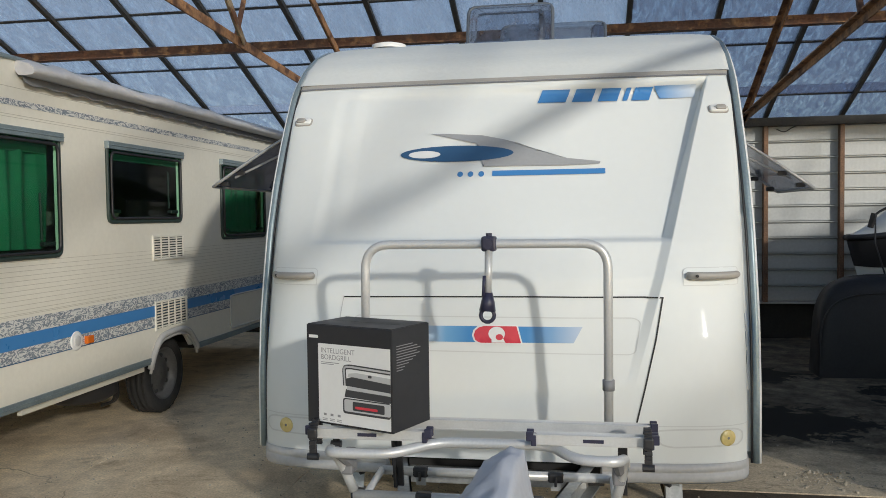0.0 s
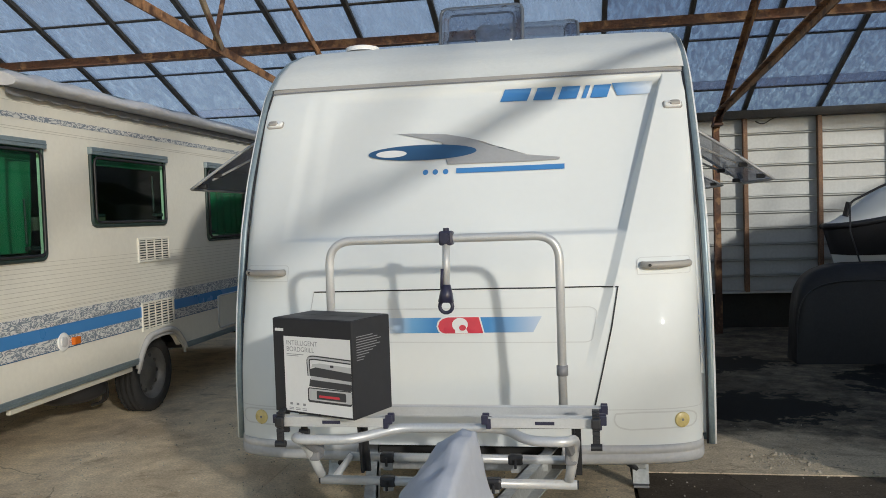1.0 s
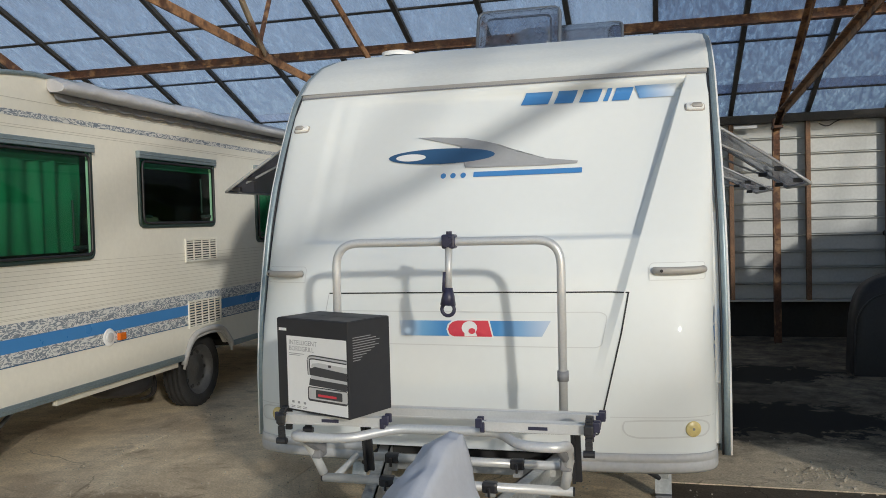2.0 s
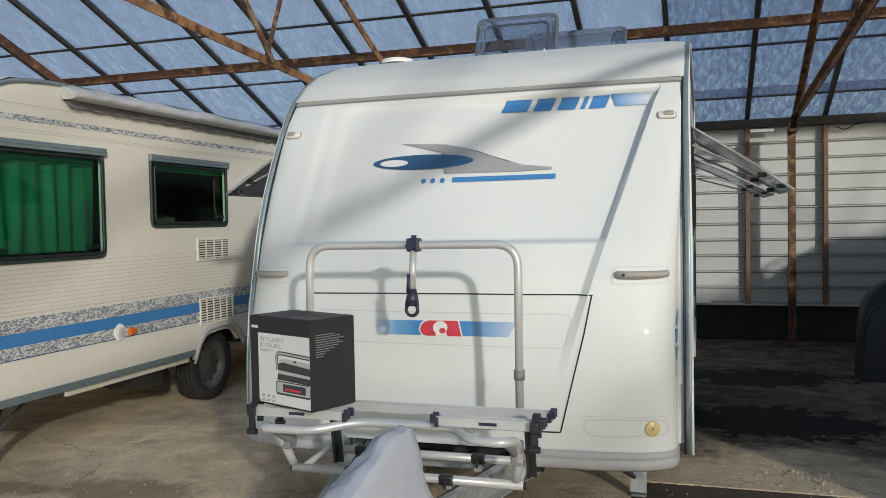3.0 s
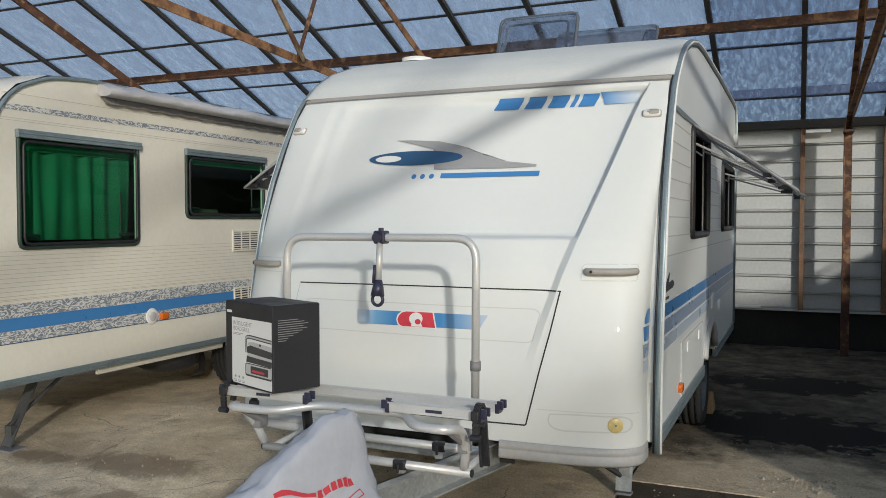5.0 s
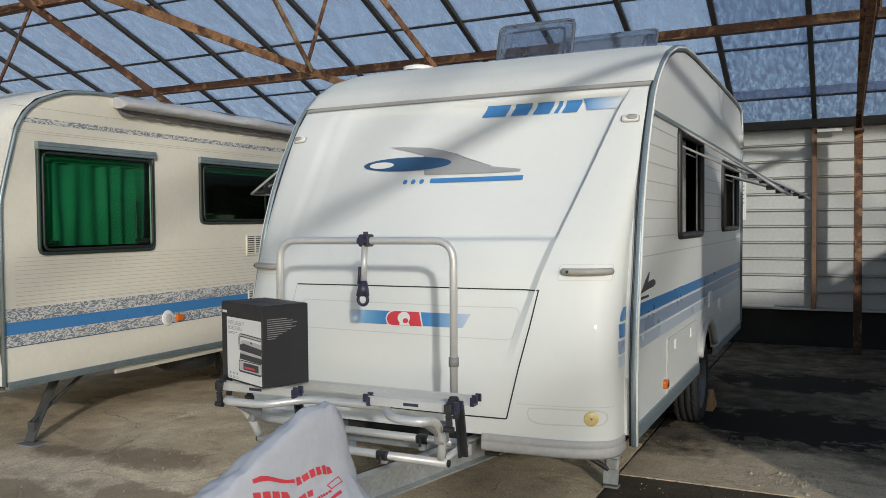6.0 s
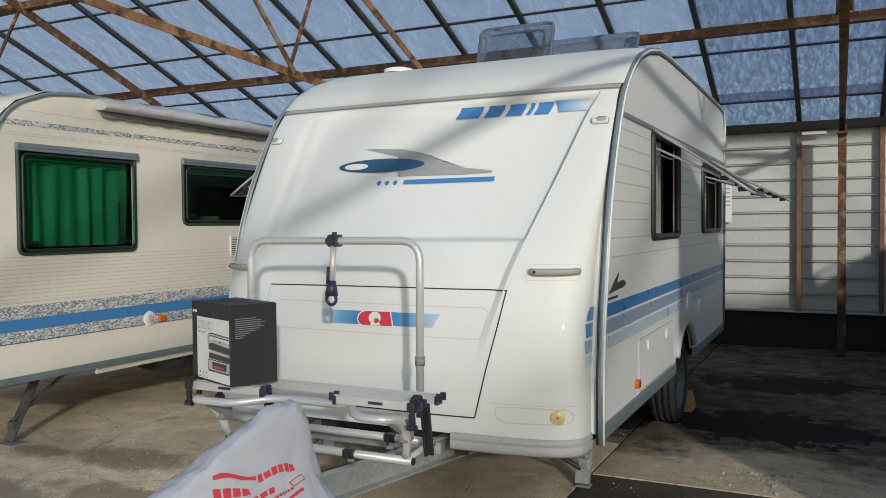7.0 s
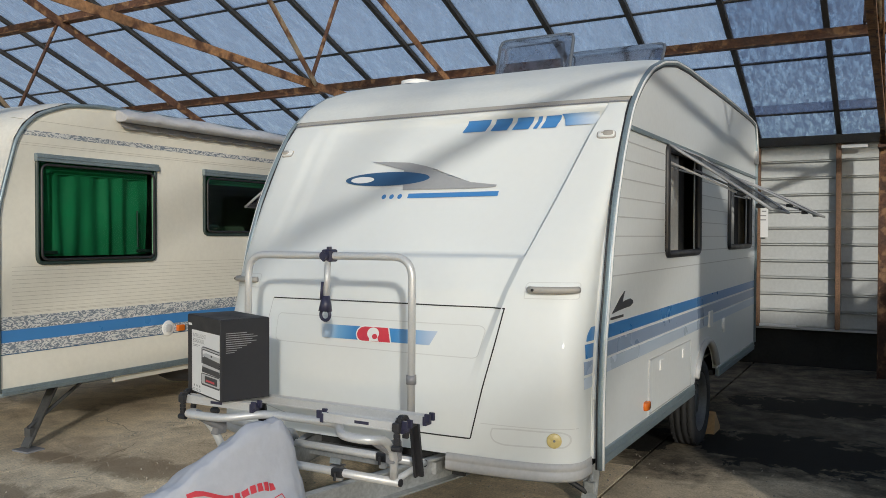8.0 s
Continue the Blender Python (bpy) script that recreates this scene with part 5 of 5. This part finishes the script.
for x, y, z in ((0.215, -0.55, 0.483), (-0.20, -0.55, 0.483), (0.28, -0.30, 0.50), (-0.26, -0.30, 0.50)):
    bm = boxes(((x - 0.032, y - 0.022, z - 0.022), (x + 0.032, y + 0.022, z + 0.021)), bevel=0.011)
    tube(bm, [(x, y - 0.03, z - 0.03), (x, y - 0.03, z + 0.005)], 0.006, 6)
    part("saddle_clamp", bm, BLACK, rack, "black saddle clamp")
    part("clamp_bracket", boxes(((x - 0.02, y - 0.006, 0.445), (x + 0.02, y + 0.006, z - 0.02))), GALV, rack)
for x in (-0.33, 0.53):
    bm = bmesh.new()
    beam(bm, (x, -0.44, 0.73), (x + 0.002, -0.40, 0.47), 0.035, 0.03)
    box(bm, (x - 0.014, -0.50, 0.70), (x + 0.014, -0.40, 0.735), 0.005)
    part("support_bracket", bm, BLACK, rack, "black support bracket")
for x in (-0.49, 0.50):
    bm = bmesh.new()
    tube(bm, [(x, -0.70, 0.69), (x + 0.02, -0.56, 0.60)], 0.02, 8)
    box(bm, (x - 0.012, -0.60, 0.57), (x + 0.03, -0.53, 0.66), 0.008)
    part("hinge_lever", bm, COLLAR, rack, "grey folding lever")
for x in (-0.42, 0.50):
    part("side_link", tube(bmesh.new(), [(x, -0.55, 0.487), (x, -0.30, 0.503)], 0.014, 10), ALU, rack, "", True)

# ---- the carton on the carrier ----
carton = thing("grill_carton", (-0.60, -0.63, 0.777), "dark grey carton of a contact grill with a white picture panel", "box")
ang = math.atan2(-0.14, 0.34)
BM = Matrix.Translation((-0.618, -0.627, 0.777)) @ Matrix.Rotation(ang, 4, "Z")
W, D, H = 0.386, 0.235, 0.362


def put(name, bm, m, parent, label=""):
    bmesh.ops.transform(bm, matrix=BM, verts=bm.verts)
    return part(name, bm, m, parent, label)


body = put("carton_body", boxes(((0, 0, 0), (W, D, H)), bevel=0.003), CARTON, carton)
put("lid_flap", boxes(((0.004, 0.004, H + 0.0002), (W - 0.004, D * 0.5 - 0.001, H + 0.002)), ((0.004, D * 0.5 + 0.001, H + 0.0002), (W - 0.004, D - 0.004, H + 0.002))), CARTON, body)


def face(u0, u1, v0, v1, lift):
    return boxes(((u0, -0.0006 - lift, v0), (u1, -0.0002, v1)))


def outline(pts, lift):
    return prism(bmesh.new(), pts, "y", -0.0006 - lift, -0.0002)


def soft_box(u0, u1, v0, v1, r):
    out = []
    for cu, cv, a in ((u1 - r, v1 - r, 0), (u0 + r, v1 - r, 90), (u0 + r, v0 + r, 180), (u1 - r, v0 + r, 270)):
        out += [(cu + r * math.cos(radians(a + k * 22.5)), cv + r * math.sin(radians(a + k * 22.5))) for k in range(5)]
    return out


sheet = put("white_panel", face(0.055, W - 0.008, 0.008, 0.295, 0.0002), PRINTW, body, "white printed panel")
put("maker_mark", face(0.012, 0.055, 0.313, 0.324, 0.0002), PRINTW, body)


def words(text, size, u, v, m, parent, lift=0.0012):
    cu = bpy.data.curves.new("print", "FONT")
    cu.body, cu.size = text, size
    tmp = bpy.data.objects.new("print", cu)
    scene.collection.objects.link(tmp)
    bpy.context.view_layer.update()
    me = bpy.data.meshes.new_from_object(tmp)
    bpy.data.objects.remove(tmp)
    me.transform(BM @ Matrix.Translation((u, -lift, v)) @ Matrix.Rotation(radians(90), 4, "X"))
    me.materials.clear()
    me.materials.append(m)
    ob = new("lettering", me)
    ob.parent = parent
    return ob


words("INTELLIGENT", 0.026, 0.068, 0.262, PRINTG, sheet)
words("BORDGRILL", 0.026, 0.068, 0.238, PRINTG, sheet)
put("small_print", boxes(*[((0.068, -0.0012, 0.226 - 0.006 * k), (0.068 + w, -0.0009, 0.2285 - 0.006 * k)) for k, w in enumerate((0.085, 0.06))]), PRINTG, sheet)
# the printed picture of the grill
edge_u = W - 0.008
grill = put("printed_grill", outline(soft_box(0.168, edge_u, 0.050, 0.106, 0.010), 0.0009), PRINTD, sheet)
put("printed_base", outline(soft_box(0.174, edge_u, 0.058, 0.102, 0.007), 0.0012), PRINTS, grill)
put("printed_display", outline(soft_box(0.212, 0.352, 0.064, 0.096, 0.005), 0.0015), PRINTD, grill)
put("printed_light", outline(soft_box(0.224, 0.322, 0.071, 0.080, 0.003), 0.0019), RED, grill)
put("printed_plate", outline([(0.176, 0.110), (0.182, 0.138), (0.20, 0.145), (edge_u, 0.130), (edge_u, 0.106)], 0.0011), PRINTD, grill)
put("printed_gap", outline([(0.186, 0.136), (0.188, 0.150), (edge_u, 0.142), (edge_u, 0.131)], 0.0014), PRINTS, grill)
put("printed_plate", outline([(0.182, 0.150), (0.184, 0.176), (0.21, 0.184), (edge_u, 0.172), (edge_u, 0.142)], 0.0011), PRINTD, grill)
put("printed_lid", outline([(0.190, 0.182), (0.196, 0.195), (0.23, 0.200), (edge_u, 0.193), (edge_u, 0.172), (0.21, 0.184)], 0.0016), PRINTS, grill)
put("printed_knob", outline(soft_box(0.282, 0.298, 0.187, 0.196, 0.003), 0.0020), PRINTD, grill)
for wide, m, lift in ((0.0085, PRINTD, 0.0012), (0.0035, PRINTS, 0.0017)):
    bm = bmesh.new()
    pts = rounded([(0.178, -lift, 0.15), (0.174, -lift, 0.216), (0.20, -lift, 0.220), (edge_u, -lift, 0.213)], 0.022, 5)
    for a, b in zip(pts, pts[1:]):
        d = Vector((b.z - a.z, 0, -(b.x - a.x))).normalized() * wide
        bm.faces.new([bm.verts.new(p) for p in (a + d, b + d, b - d, a - d)])
    put("printed_handle", bm, m, grill)
put("printed_icons", boxes(*[((u, -0.0012, 0.032), (u + 0.013, -0.0009, 0.041)) for u in (0.077, 0.109, 0.142)], *[((u, -0.0012, 0.020 - k * 0.006), (u + 0.022, -0.0009, 0.0225 - k * 0.006)) for u in (0.072, 0.105, 0.138) for k in (0, 1)]), PRINTG, sheet)
lines = [0.10, 0.13, 0.15, 0.125, 0.145, 0.12, 0.10, 0.075, 0.05, 0.04]
put("side_print", boxes(*[((W + 0.0004, 0.025, 0.300 - 0.0095 * k), (W + 0.001, 0.025 + w, 0.303 - 0.0095 * k)) for k, w in enumerate(lines)]), PRINTG, body, "rows of pale small print")

# ---- the bag pulled over the coupling ----
TOPS = [(-2.05, 0.40), (-1.80, 0.49), (-1.50, 0.60), (-1.25, 0.695), (-1.08, 0.77), (-0.98, 0.80), (-0.90, 0.785), (-0.84, 0.70), (-0.80, 0.55)]
rows = []
for i in range(61):
    y = -2.05 + 1.25 * i / 60
    h = along(TOPS, y)
    back = -y - 0.9
    # across: from the skirt on one side, up a long slope, over a blunt ridge, down a steep side to a loose hem
    sect = [(-0.26, 0.20), (-0.17, 0.30), (-0.05, 0.62 * h + 0.12), (0.07, 0.86 * h + 0.06), (0.155, h), (0.20, h - 0.006), (0.235, 0.80 * h), (0.265, 0.64 * h), (0.36, 0.54 * h), (0.43, 0.34), (0.45, 0.20)]
    row = []
    for j in range(41):
        q = j / 40 * (len(sect) - 1)
        k = min(len(sect) - 2, int(q))
        (xa, za), (xb, zb) = sect[len(sect) - 1 - k], sect[len(sect) - 2 - k]
        x, z = xa + (xb - xa) * (q - k), za + (zb - za) * (q - k)
        x = x if x > 0.15 else 0.15 + (x - 0.15) * 0.86
        x -= 0.10 * back
        f = 0.012 * noise.noise((x * 3 + 3, y * 2, z * 3)) - 0.060 * abs(noise.noise((x * 4 + y * 2, y * 1.5 + z * 3, 2))) - 0.030 * abs(noise.noise((y * 6 + z * 3, x * 7, 9))) ** 1.3 - 0.030 * abs(noise.noise((y * 13 - z * 9, x * 6, 4))) + 0.014
        c = 1 - 2 * j / 40
        row.append((x + f * c, y + 0.4 * f, z + f * (1 - abs(c))))
    rows.append(row)
bm = grid(bmesh.new(), rows)
for end in (rows[0], rows[-1]):
    bm.faces.new([bm.verts.new(p) for p in end])
bag = tagged(part("plastic_bag", bm, CLOTH, None, "", True), "pale grey plastic bag with red print pulled over the drawbar coupling", "bag")


def bag_patch(name, y0, y1, s0, s1, t0, t1, parent, m, lift=0.004):
    """A printed patch on the bag: from y0, between the shares s0 and s1 of its way up and over, to y1, between t0 and t1."""
    n = 6
    pr = []
    for i in range(n + 1):
        y = y0 + (y1 - y0) * i / n
        row = []
        for j in range(n + 1):
            a, b = s0 + (t0 - s0) * i / n, s1 + (t1 - s1) * i / n
            q = a + (b - a) * j / n
            fi, fj = (y + 2.05) / 1.25 * 60, q * 40
            i0, j0 = min(59, int(fi)), min(39, int(fj))
            a, b = Vector(rows[i0][j0]).lerp(Vector(rows[i0][j0 + 1]), fj - j0), Vector(rows[i0 + 1][j0]).lerp(Vector(rows[i0 + 1][j0 + 1]), fj - j0)
            p = a.lerp(b, fi - i0)
            nrm = (Vector(rows[i0 + 1][j0]) - Vector(rows[i0][j0])).cross(Vector(rows[i0][j0 + 1]) - Vector(rows[i0][j0])).normalized()
            nrm = nrm if nrm.z > -0.05 else -nrm
            row.append(tuple(p + nrm * lift))
        pr.append(row)
    return part(name, grid(bmesh.new(), pr), m, parent, "", True)


def bag_row(n, y0, y1, s0, s1, t0, t1, gap=0.22):
    """A line of n blocks in place of printed letters."""
    for k in range(n):
        a, b = k / n, (k + 1 - gap) / n
        bag_patch("print_block", y0 + (y1 - y0) * a, y0 + (y1 - y0) * b, s0 + (t0 - s0) * a, s1 + (t1 - s1) * a, s0 + (t0 - s0) * b, s1 + (t1 - s1) * b, bag, RED)


bag_patch("print_bar", -1.37, -1.19, 0.458, 0.472, 0.376, 0.388, bag, RED)
bag_row(4, -1.38, -1.23, 0.412, 0.440, 0.342, 0.364)
bag_row(6, -1.18, -1.00, 0.364, 0.388, 0.318, 0.342)
bag_row(4, -1.26, -1.12, 0.324, 0.342, 0.298, 0.316)
bag_row(9, -1.18, -1.05, 0.284, 0.292, 0.270, 0.278)
bag_patch("print_bar", -1.22, -1.02, 0.246, 0.256, 0.250, 0.260, bag, RED)
for u, v in ((0.276, 0.279), (0.294, 0.297)):
    bag_patch("print_line", -1.05, -0.99, u, v, u, v, bag, RED)
for u in (-1.05, -0.994):
    bag_patch("print_line", u, u + 0.004, 0.276, 0.297, 0.276, 0.297, bag, RED)

# ---- the boat in the next bay, and the covered heap below its bow ----
boat = thing("motor_boat", (4.6, 5.3, 0), "white motor boat with a dark rubbing strake, stored beside the wall", "boat")
N = 30
LEN = 4.0
def hull(u, v):
    """u: bow to stern; v: keel to sheer."""
    w = 0.85 * min(1, u * 1.9) ** 0.62
    keel = 0.56 + 0.14 * max(0, 1 - u * 2.6) ** 2.0
    sheer = 1.27 + 0.13 * smooth(0.0, 0.24, u)
    z = keel + (sheer - keel) * v
    flare = v ** 0.55 if v > 0.35 else v ** 0.8 * 1.25
    return w * min(1, flare), z, 0.10 * (1 - v) * max(0, 1 - u * 1.6)
for side in (-1, 1):
    rows = []
    for i in range(N + 1):
        u = (i / N) ** 1.5
        row = []
        for j in range(11):
            w, z, rake = hull(u, j / 10)
            row.append((3.03 + rake * 1.6 + LEN * u, 5.25 + side * w, z))
        rows.append(row)
    part("hull_side", grid(bmesh.new(), rows), GEL, boat, "white fibreglass hull", True)
    strake = [(p[-1][0], p[-1][1] + side * 0.01, p[-1][2]) for p in rows]
    part("rubbing_strake", tube(bmesh.new(), strake, 0.03, 8), BLACK, boat, "dark rubber strake", True)
    band = [[(r[q][0] - 0.004, r[q][1] + side * 0.008, r[q][2]) for q in (5, 6, 7, 8, 9, 10)] for r in rows]
    part("hull_band", grid(bmesh.new(), band), BLACK, boat, "black hull band")
rows = []
for i in range(N + 1):
    u = (i / N) ** 1.5
    w, z, _ = hull(u, 1.0)
    rise = 0.36 * smooth(-0.03, 0.19, u)
    rows.append([(3.04 + LEN * u, 5.25 + w * k, z + rise * (1 - abs(k) ** 3)) for k in (-1, -0.85, -0.6, -0.3, 0, 0.3, 0.6, 0.85, 1)])
part("deck", grid(bmesh.new(), rows), GEL, boat, "", True)
part("bow_rail", tube(bmesh.new(), rounded([(3.20, 5.1, 1.39), (3.24, 5.06, 1.51), (3.56, 4.95, 1.69), (4.4, 4.7, 1.77)], 0.1), 0.012, 8), BLACK, boat, "dark bow rail", True)
part("bow_cleat", tube(bmesh.new(), [(3.20, 5.08, 1.37), (3.23, 5.06, 1.51)], 0.03, 8), BLACK, boat)
part("mooring_rope", tube(bmesh.new(), [(3.23, 5.03, 1.49), (3.20, 4.94, 1.22), (3.27, 4.88, 0.92), (3.35, 4.86, 0.72)], 0.008, 6), BLACK, boat)
part("cradle", boxes(((3.6, 4.9, 0.0), (3.72, 5.6, 0.60)), ((5.6, 4.6, 0.0), (5.72, 5.9, 0.60))), STUD, boat)
bm = bmesh.new()
rows = []
for i in range(25):
    a = i / 24 * math.pi
    cx, cz = math.copysign(abs(math.cos(a)) ** 0.42, -math.cos(a)), abs(math.sin(a)) ** 0.42
    p = (3.42 + 0.86 * cx, max(0.0, 0.94 * cz))
    rows.append([(p[0], y, p[1] * k) for y, k in ((4.42, 0.0), (4.43, 0.85), (4.50, 0.98), (4.72, 1.0), (4.80, 0.0))])
heap = thing("covered_load", (3.42, 4.6, 0), "black tarpaulin-covered load standing below the boat bow", "cover")
part("tarpaulin", grid(bmesh.new(), rows), BLACKTARP, heap, "", True)
part("hem_cord", tube(bmesh.new(), [(r[1][0], r[1][1] - 0.006, r[1][2] * 0.97 + 0.01) for r in rows], 0.007, 6), BLACK, heap, "black cord along the seam")

# ---- bare trees added out of view in front of the hall, to dapple the low sun ----
def dapple_tree(x, y, height, seed):
    rr = random.Random(seed)
    tree = thing("tree", (x, y, -0.02), "bare leafless tree, added unseen to dapple the sun", "tree")
    part("trunk", tube(bmesh.new(), [(x, y, -0.05), (x + 0.05, y + 0.03, height * 0.2), (x + 0.02, y - 0.05, height * 0.42), (x + 0.1, y, height * 0.62)], [0.22, 0.17, 0.13, 0.09], 10), BARK, tree, "", True)

    def limb(bm, p, d, length, r, depth):
        pts, rad = [p], [r]
        for k in range(4):
            d = (d + Vector((rr.uniform(-0.3, 0.3), rr.uniform(-0.3, 0.3), rr.uniform(-0.12, 0.26)))).normalized()
            pts.append(pts[-1] + d * length / 4)
            rad.append(r * (1 - 0.19 * (k + 1)))
        tube(bm, pts, rad, 5)
        if depth:
            for k in (1, 2, 3, 4):
                side = (d + Vector((rr.uniform(-1, 1), rr.uniform(-1, 1), rr.uniform(-0.2, 0.7)))).normalized()
                limb(bm, pts[k], side, length * rr.uniform(0.45, 0.65), rad[k] * 0.62, depth - 1)

    for k in range(9):
        a = k * 2.4
        bm = bmesh.new()
        limb(bm, Vector((x + 0.06, y, height * (0.34 + 0.032 * k))), Vector((math.cos(a), math.sin(a), 0.55)).normalized(), height * 0.36, 0.085 - 0.004 * k, 2)
        part("limb", bm, BARK, tree)


dapple_tree(10.6, -13.6, 8.6, 4)
dapple_tree(7.4, -16.2, 9.2, 9)

# ---- small things on the back wall and the floor ----
notice = tagged(part("notice_sheet", boxes(((0.80, BACK - 0.05, 1.50), (0.985, BACK - 0.044, 1.98))), PRINTW), "white paper notice fixed to the back wall", "notice")
for k, w in enumerate((0.12, 0.09, 0.05, 0.11, 0.1)):
    part("printed_line", boxes(((0.985 - 0.02 - w, BACK - 0.053, 1.90 - 0.05 * k), (0.965, BACK - 0.0505, 1.914 - 0.05 * k))), PRINTG, notice)
tagged(part("white_batten", boxes(((0.70, BACK - 0.09, 0.455), (1.30, BACK - 0.055, 0.485)), bevel=0.004), PRINTW), "white batten lying on the wall sill", "batten")
tagged(part("white_batten", boxes(((1.76, BACK - 0.15, 2.50), (2.02, BACK - 0.125, 2.535)), bevel=0.004), PRINTW), "short white batten below the eave", "batten")
cable = tagged(part("loose_cable", tube(bmesh.new(), rounded([(2.70, BACK - 0.11, 2.52), (2.80, BACK - 0.06, 2.48), (2.90, BACK - 0.06, 2.55), (3.0, BACK - 0.10, 2.57)], 0.06), 0.007, 6), BLACK), "black cable hanging from the eave beam", "cable")

rr = random.Random(21)
bm = bmesh.new()
for k in range(1500):
    if k < 230:
        x, y = rr.gauss(1.72, 0.13) + 0.25 * noise.noise((k * 0.37, 2, 5)), rr.gauss(1.38, 0.10) + 0.3 * noise.noise((k * 0.21, 7, 1))
    else:
        x, y = rr.uniform(-2.8, 2.8), rr.uniform(-1.2, 2.2)
    r = rr.uniform(0.002, 0.0065) * (2.3 if k < 22 else 1)
    m = Matrix.Translation((x, y, r * 0.4)) @ Euler((rr.random() * 6, rr.random() * 6, rr.random() * 6)).to_matrix().to_4x4() @ Matrix.Diagonal((r * 1.3, r, r * 0.7, 1))
    bmesh.ops.create_icosphere(bm, subdivisions=1, radius=1, matrix=m)
tagged(part("grit", bm, STONE), "loose grit and crumbs of concrete on the floor", "gravel", kind="stuff")


# ---- pieces of the setting ----
rng = random.Random(11)
bm = bmesh.new()
prism(bm, [(0.03, 0), (0.03, 0.014), (0, 0.016), (0, 0.176), (-0.012, 0.180), (-0.044, 0.187), (-0.044, 0.1922), (-0.008, 0.1924), (0.034, 0.1924), (0.034, 0)], "x", -10.6, 7.6)
strip_data = bpy.data.meshes.new("cladding_strip")
bmesh.ops.recalc_face_normals(bm, faces=bm.faces)
bm.to_mesh(strip_data)
bm.free()
strip_data.materials.append(CLAD)
for k in range(11):
    ob = new("cladding_strip", strip_data)
    ob.parent = wall_back
    ob.location = (0, 0.012, 0.455 + k * 0.1925)

bm = bmesh.new()
box(bm, (-0.425, -0.5, -0.003), (0.425, 0.5, 0.003))
pane_data = bpy.data.meshes.new("roof_pane")
bm.to_mesh(pane_data)
bm.free()
pane_data.materials.append(PANE)
grimy_dim_data = pane_data.copy()
grimy_dim_data.materials.clear()
grimy_dim_data.materials.append(GRIMY_DIM)
tilt = Matrix.Rotation(-math.atan(SLOPE), 4, "X")
step_y = 0.965
for i, x in enumerate(BAYS[:-1]):
    for k in range(9):
        y = BACK + 0.04 - step_y * (k + 0.5) + 0.42
        if y > BACK - 0.2:
            y = BACK - 0.2
        ob = new("roof_pane", grimy_dim_data if x > 1.6 or (x > 0.8 and k < 4) else pane_data)
        ob.parent = roof
        ob.matrix_parent_inverse = roof.matrix_basis.inverted()
        ob.matrix_basis = Matrix.Translation((x + 0.4275, y, roof_z(y) + 0.045 + 0.004 * (k % 2) + rng.uniform(-0.002, 0.002))) @ tilt @ Matrix.Diagonal((1, 1.055, 1, 1))
        ob.visible_shadow = False
bm = bmesh.new()
for k in range(9):
    y = BACK + 0.46 - step_y * k
    if y < BACK:
        prism(bm, [(y - 0.012, roof_z(y - 0.012) + 0.036), (y - 0.012, roof_z(y - 0.012) + 0.052), (y + 0.012, roof_z(y + 0.012) + 0.052), (y + 0.012, roof_z(y + 0.012) + 0.036)], "x", -10.6, 7.6)
part("pane_laps", bm, BAR, roof, "dark dirty laps between panes")

# concrete slabs, each with its own height and edge
xs = [-10.6, -7.4, -4.8, -2.62, -1.25, 0.83, 3.6, 7.6]
for i in range(len(xs) - 1):
    if i < 5:
        ys = [FRONTWALL, -6.6, -4.0, -1.3, 1.85 if i == 4 else 3.2, BACK + 0.02]
    else:
        ys = [FRONTWALL, -6.6, -4.0, -1.3, 1.12, BACK + 0.02]
    for j in range(len(ys) - 1):
        bm = bmesh.new()
        n = 14
        lift = rng.uniform(-0.003, 0.003) * (0.15 if i < 5 else 1)
        x0, x1, y0, y1 = (v + d * (0.011 if abs(v - 0.83) < 0.01 or (abs(v - 1.12) < 0.01 and i >= 5) else 0.0015) for v, d in ((xs[i], 1), (xs[i + 1], -1), (ys[j], 1), (ys[j + 1], -1)))
        pts = []
        for a in range(n + 1):
            row = []
            for b in range(n + 1):
                x, y = x0 + (x1 - x0) * a / n, y0 + (y1 - y0) * b / n
                edge = min(a, b, n - a, n - b) == 0
                if edge:
                    x += 0.006 * noise.noise((x * 3, y * 3, 1)) * (x0 > 0 and x1 < 4)
                row.append((x, y, lift + 0.004 * noise.noise((x, y, 3))))
            pts.append(row)
        grid(bm, pts)
        ring = [e for e in bm.edges if e.is_boundary]
        low = bmesh.ops.extrude_edge_only(bm, edges=ring)
        for v in (g for g in low["geom"] if isinstance(g, bmesh.types.BMVert)):
            v.co.z = -0.03
        # Far slabs, and the one under the caravan, carry painted shade besides damp.
        part("slab", bm, (DAMP if j < 4 else STAINED_SHADED) if i >= 5 else STAINED_SHADED if i == 4 and j == 4 else SLAB, floor)
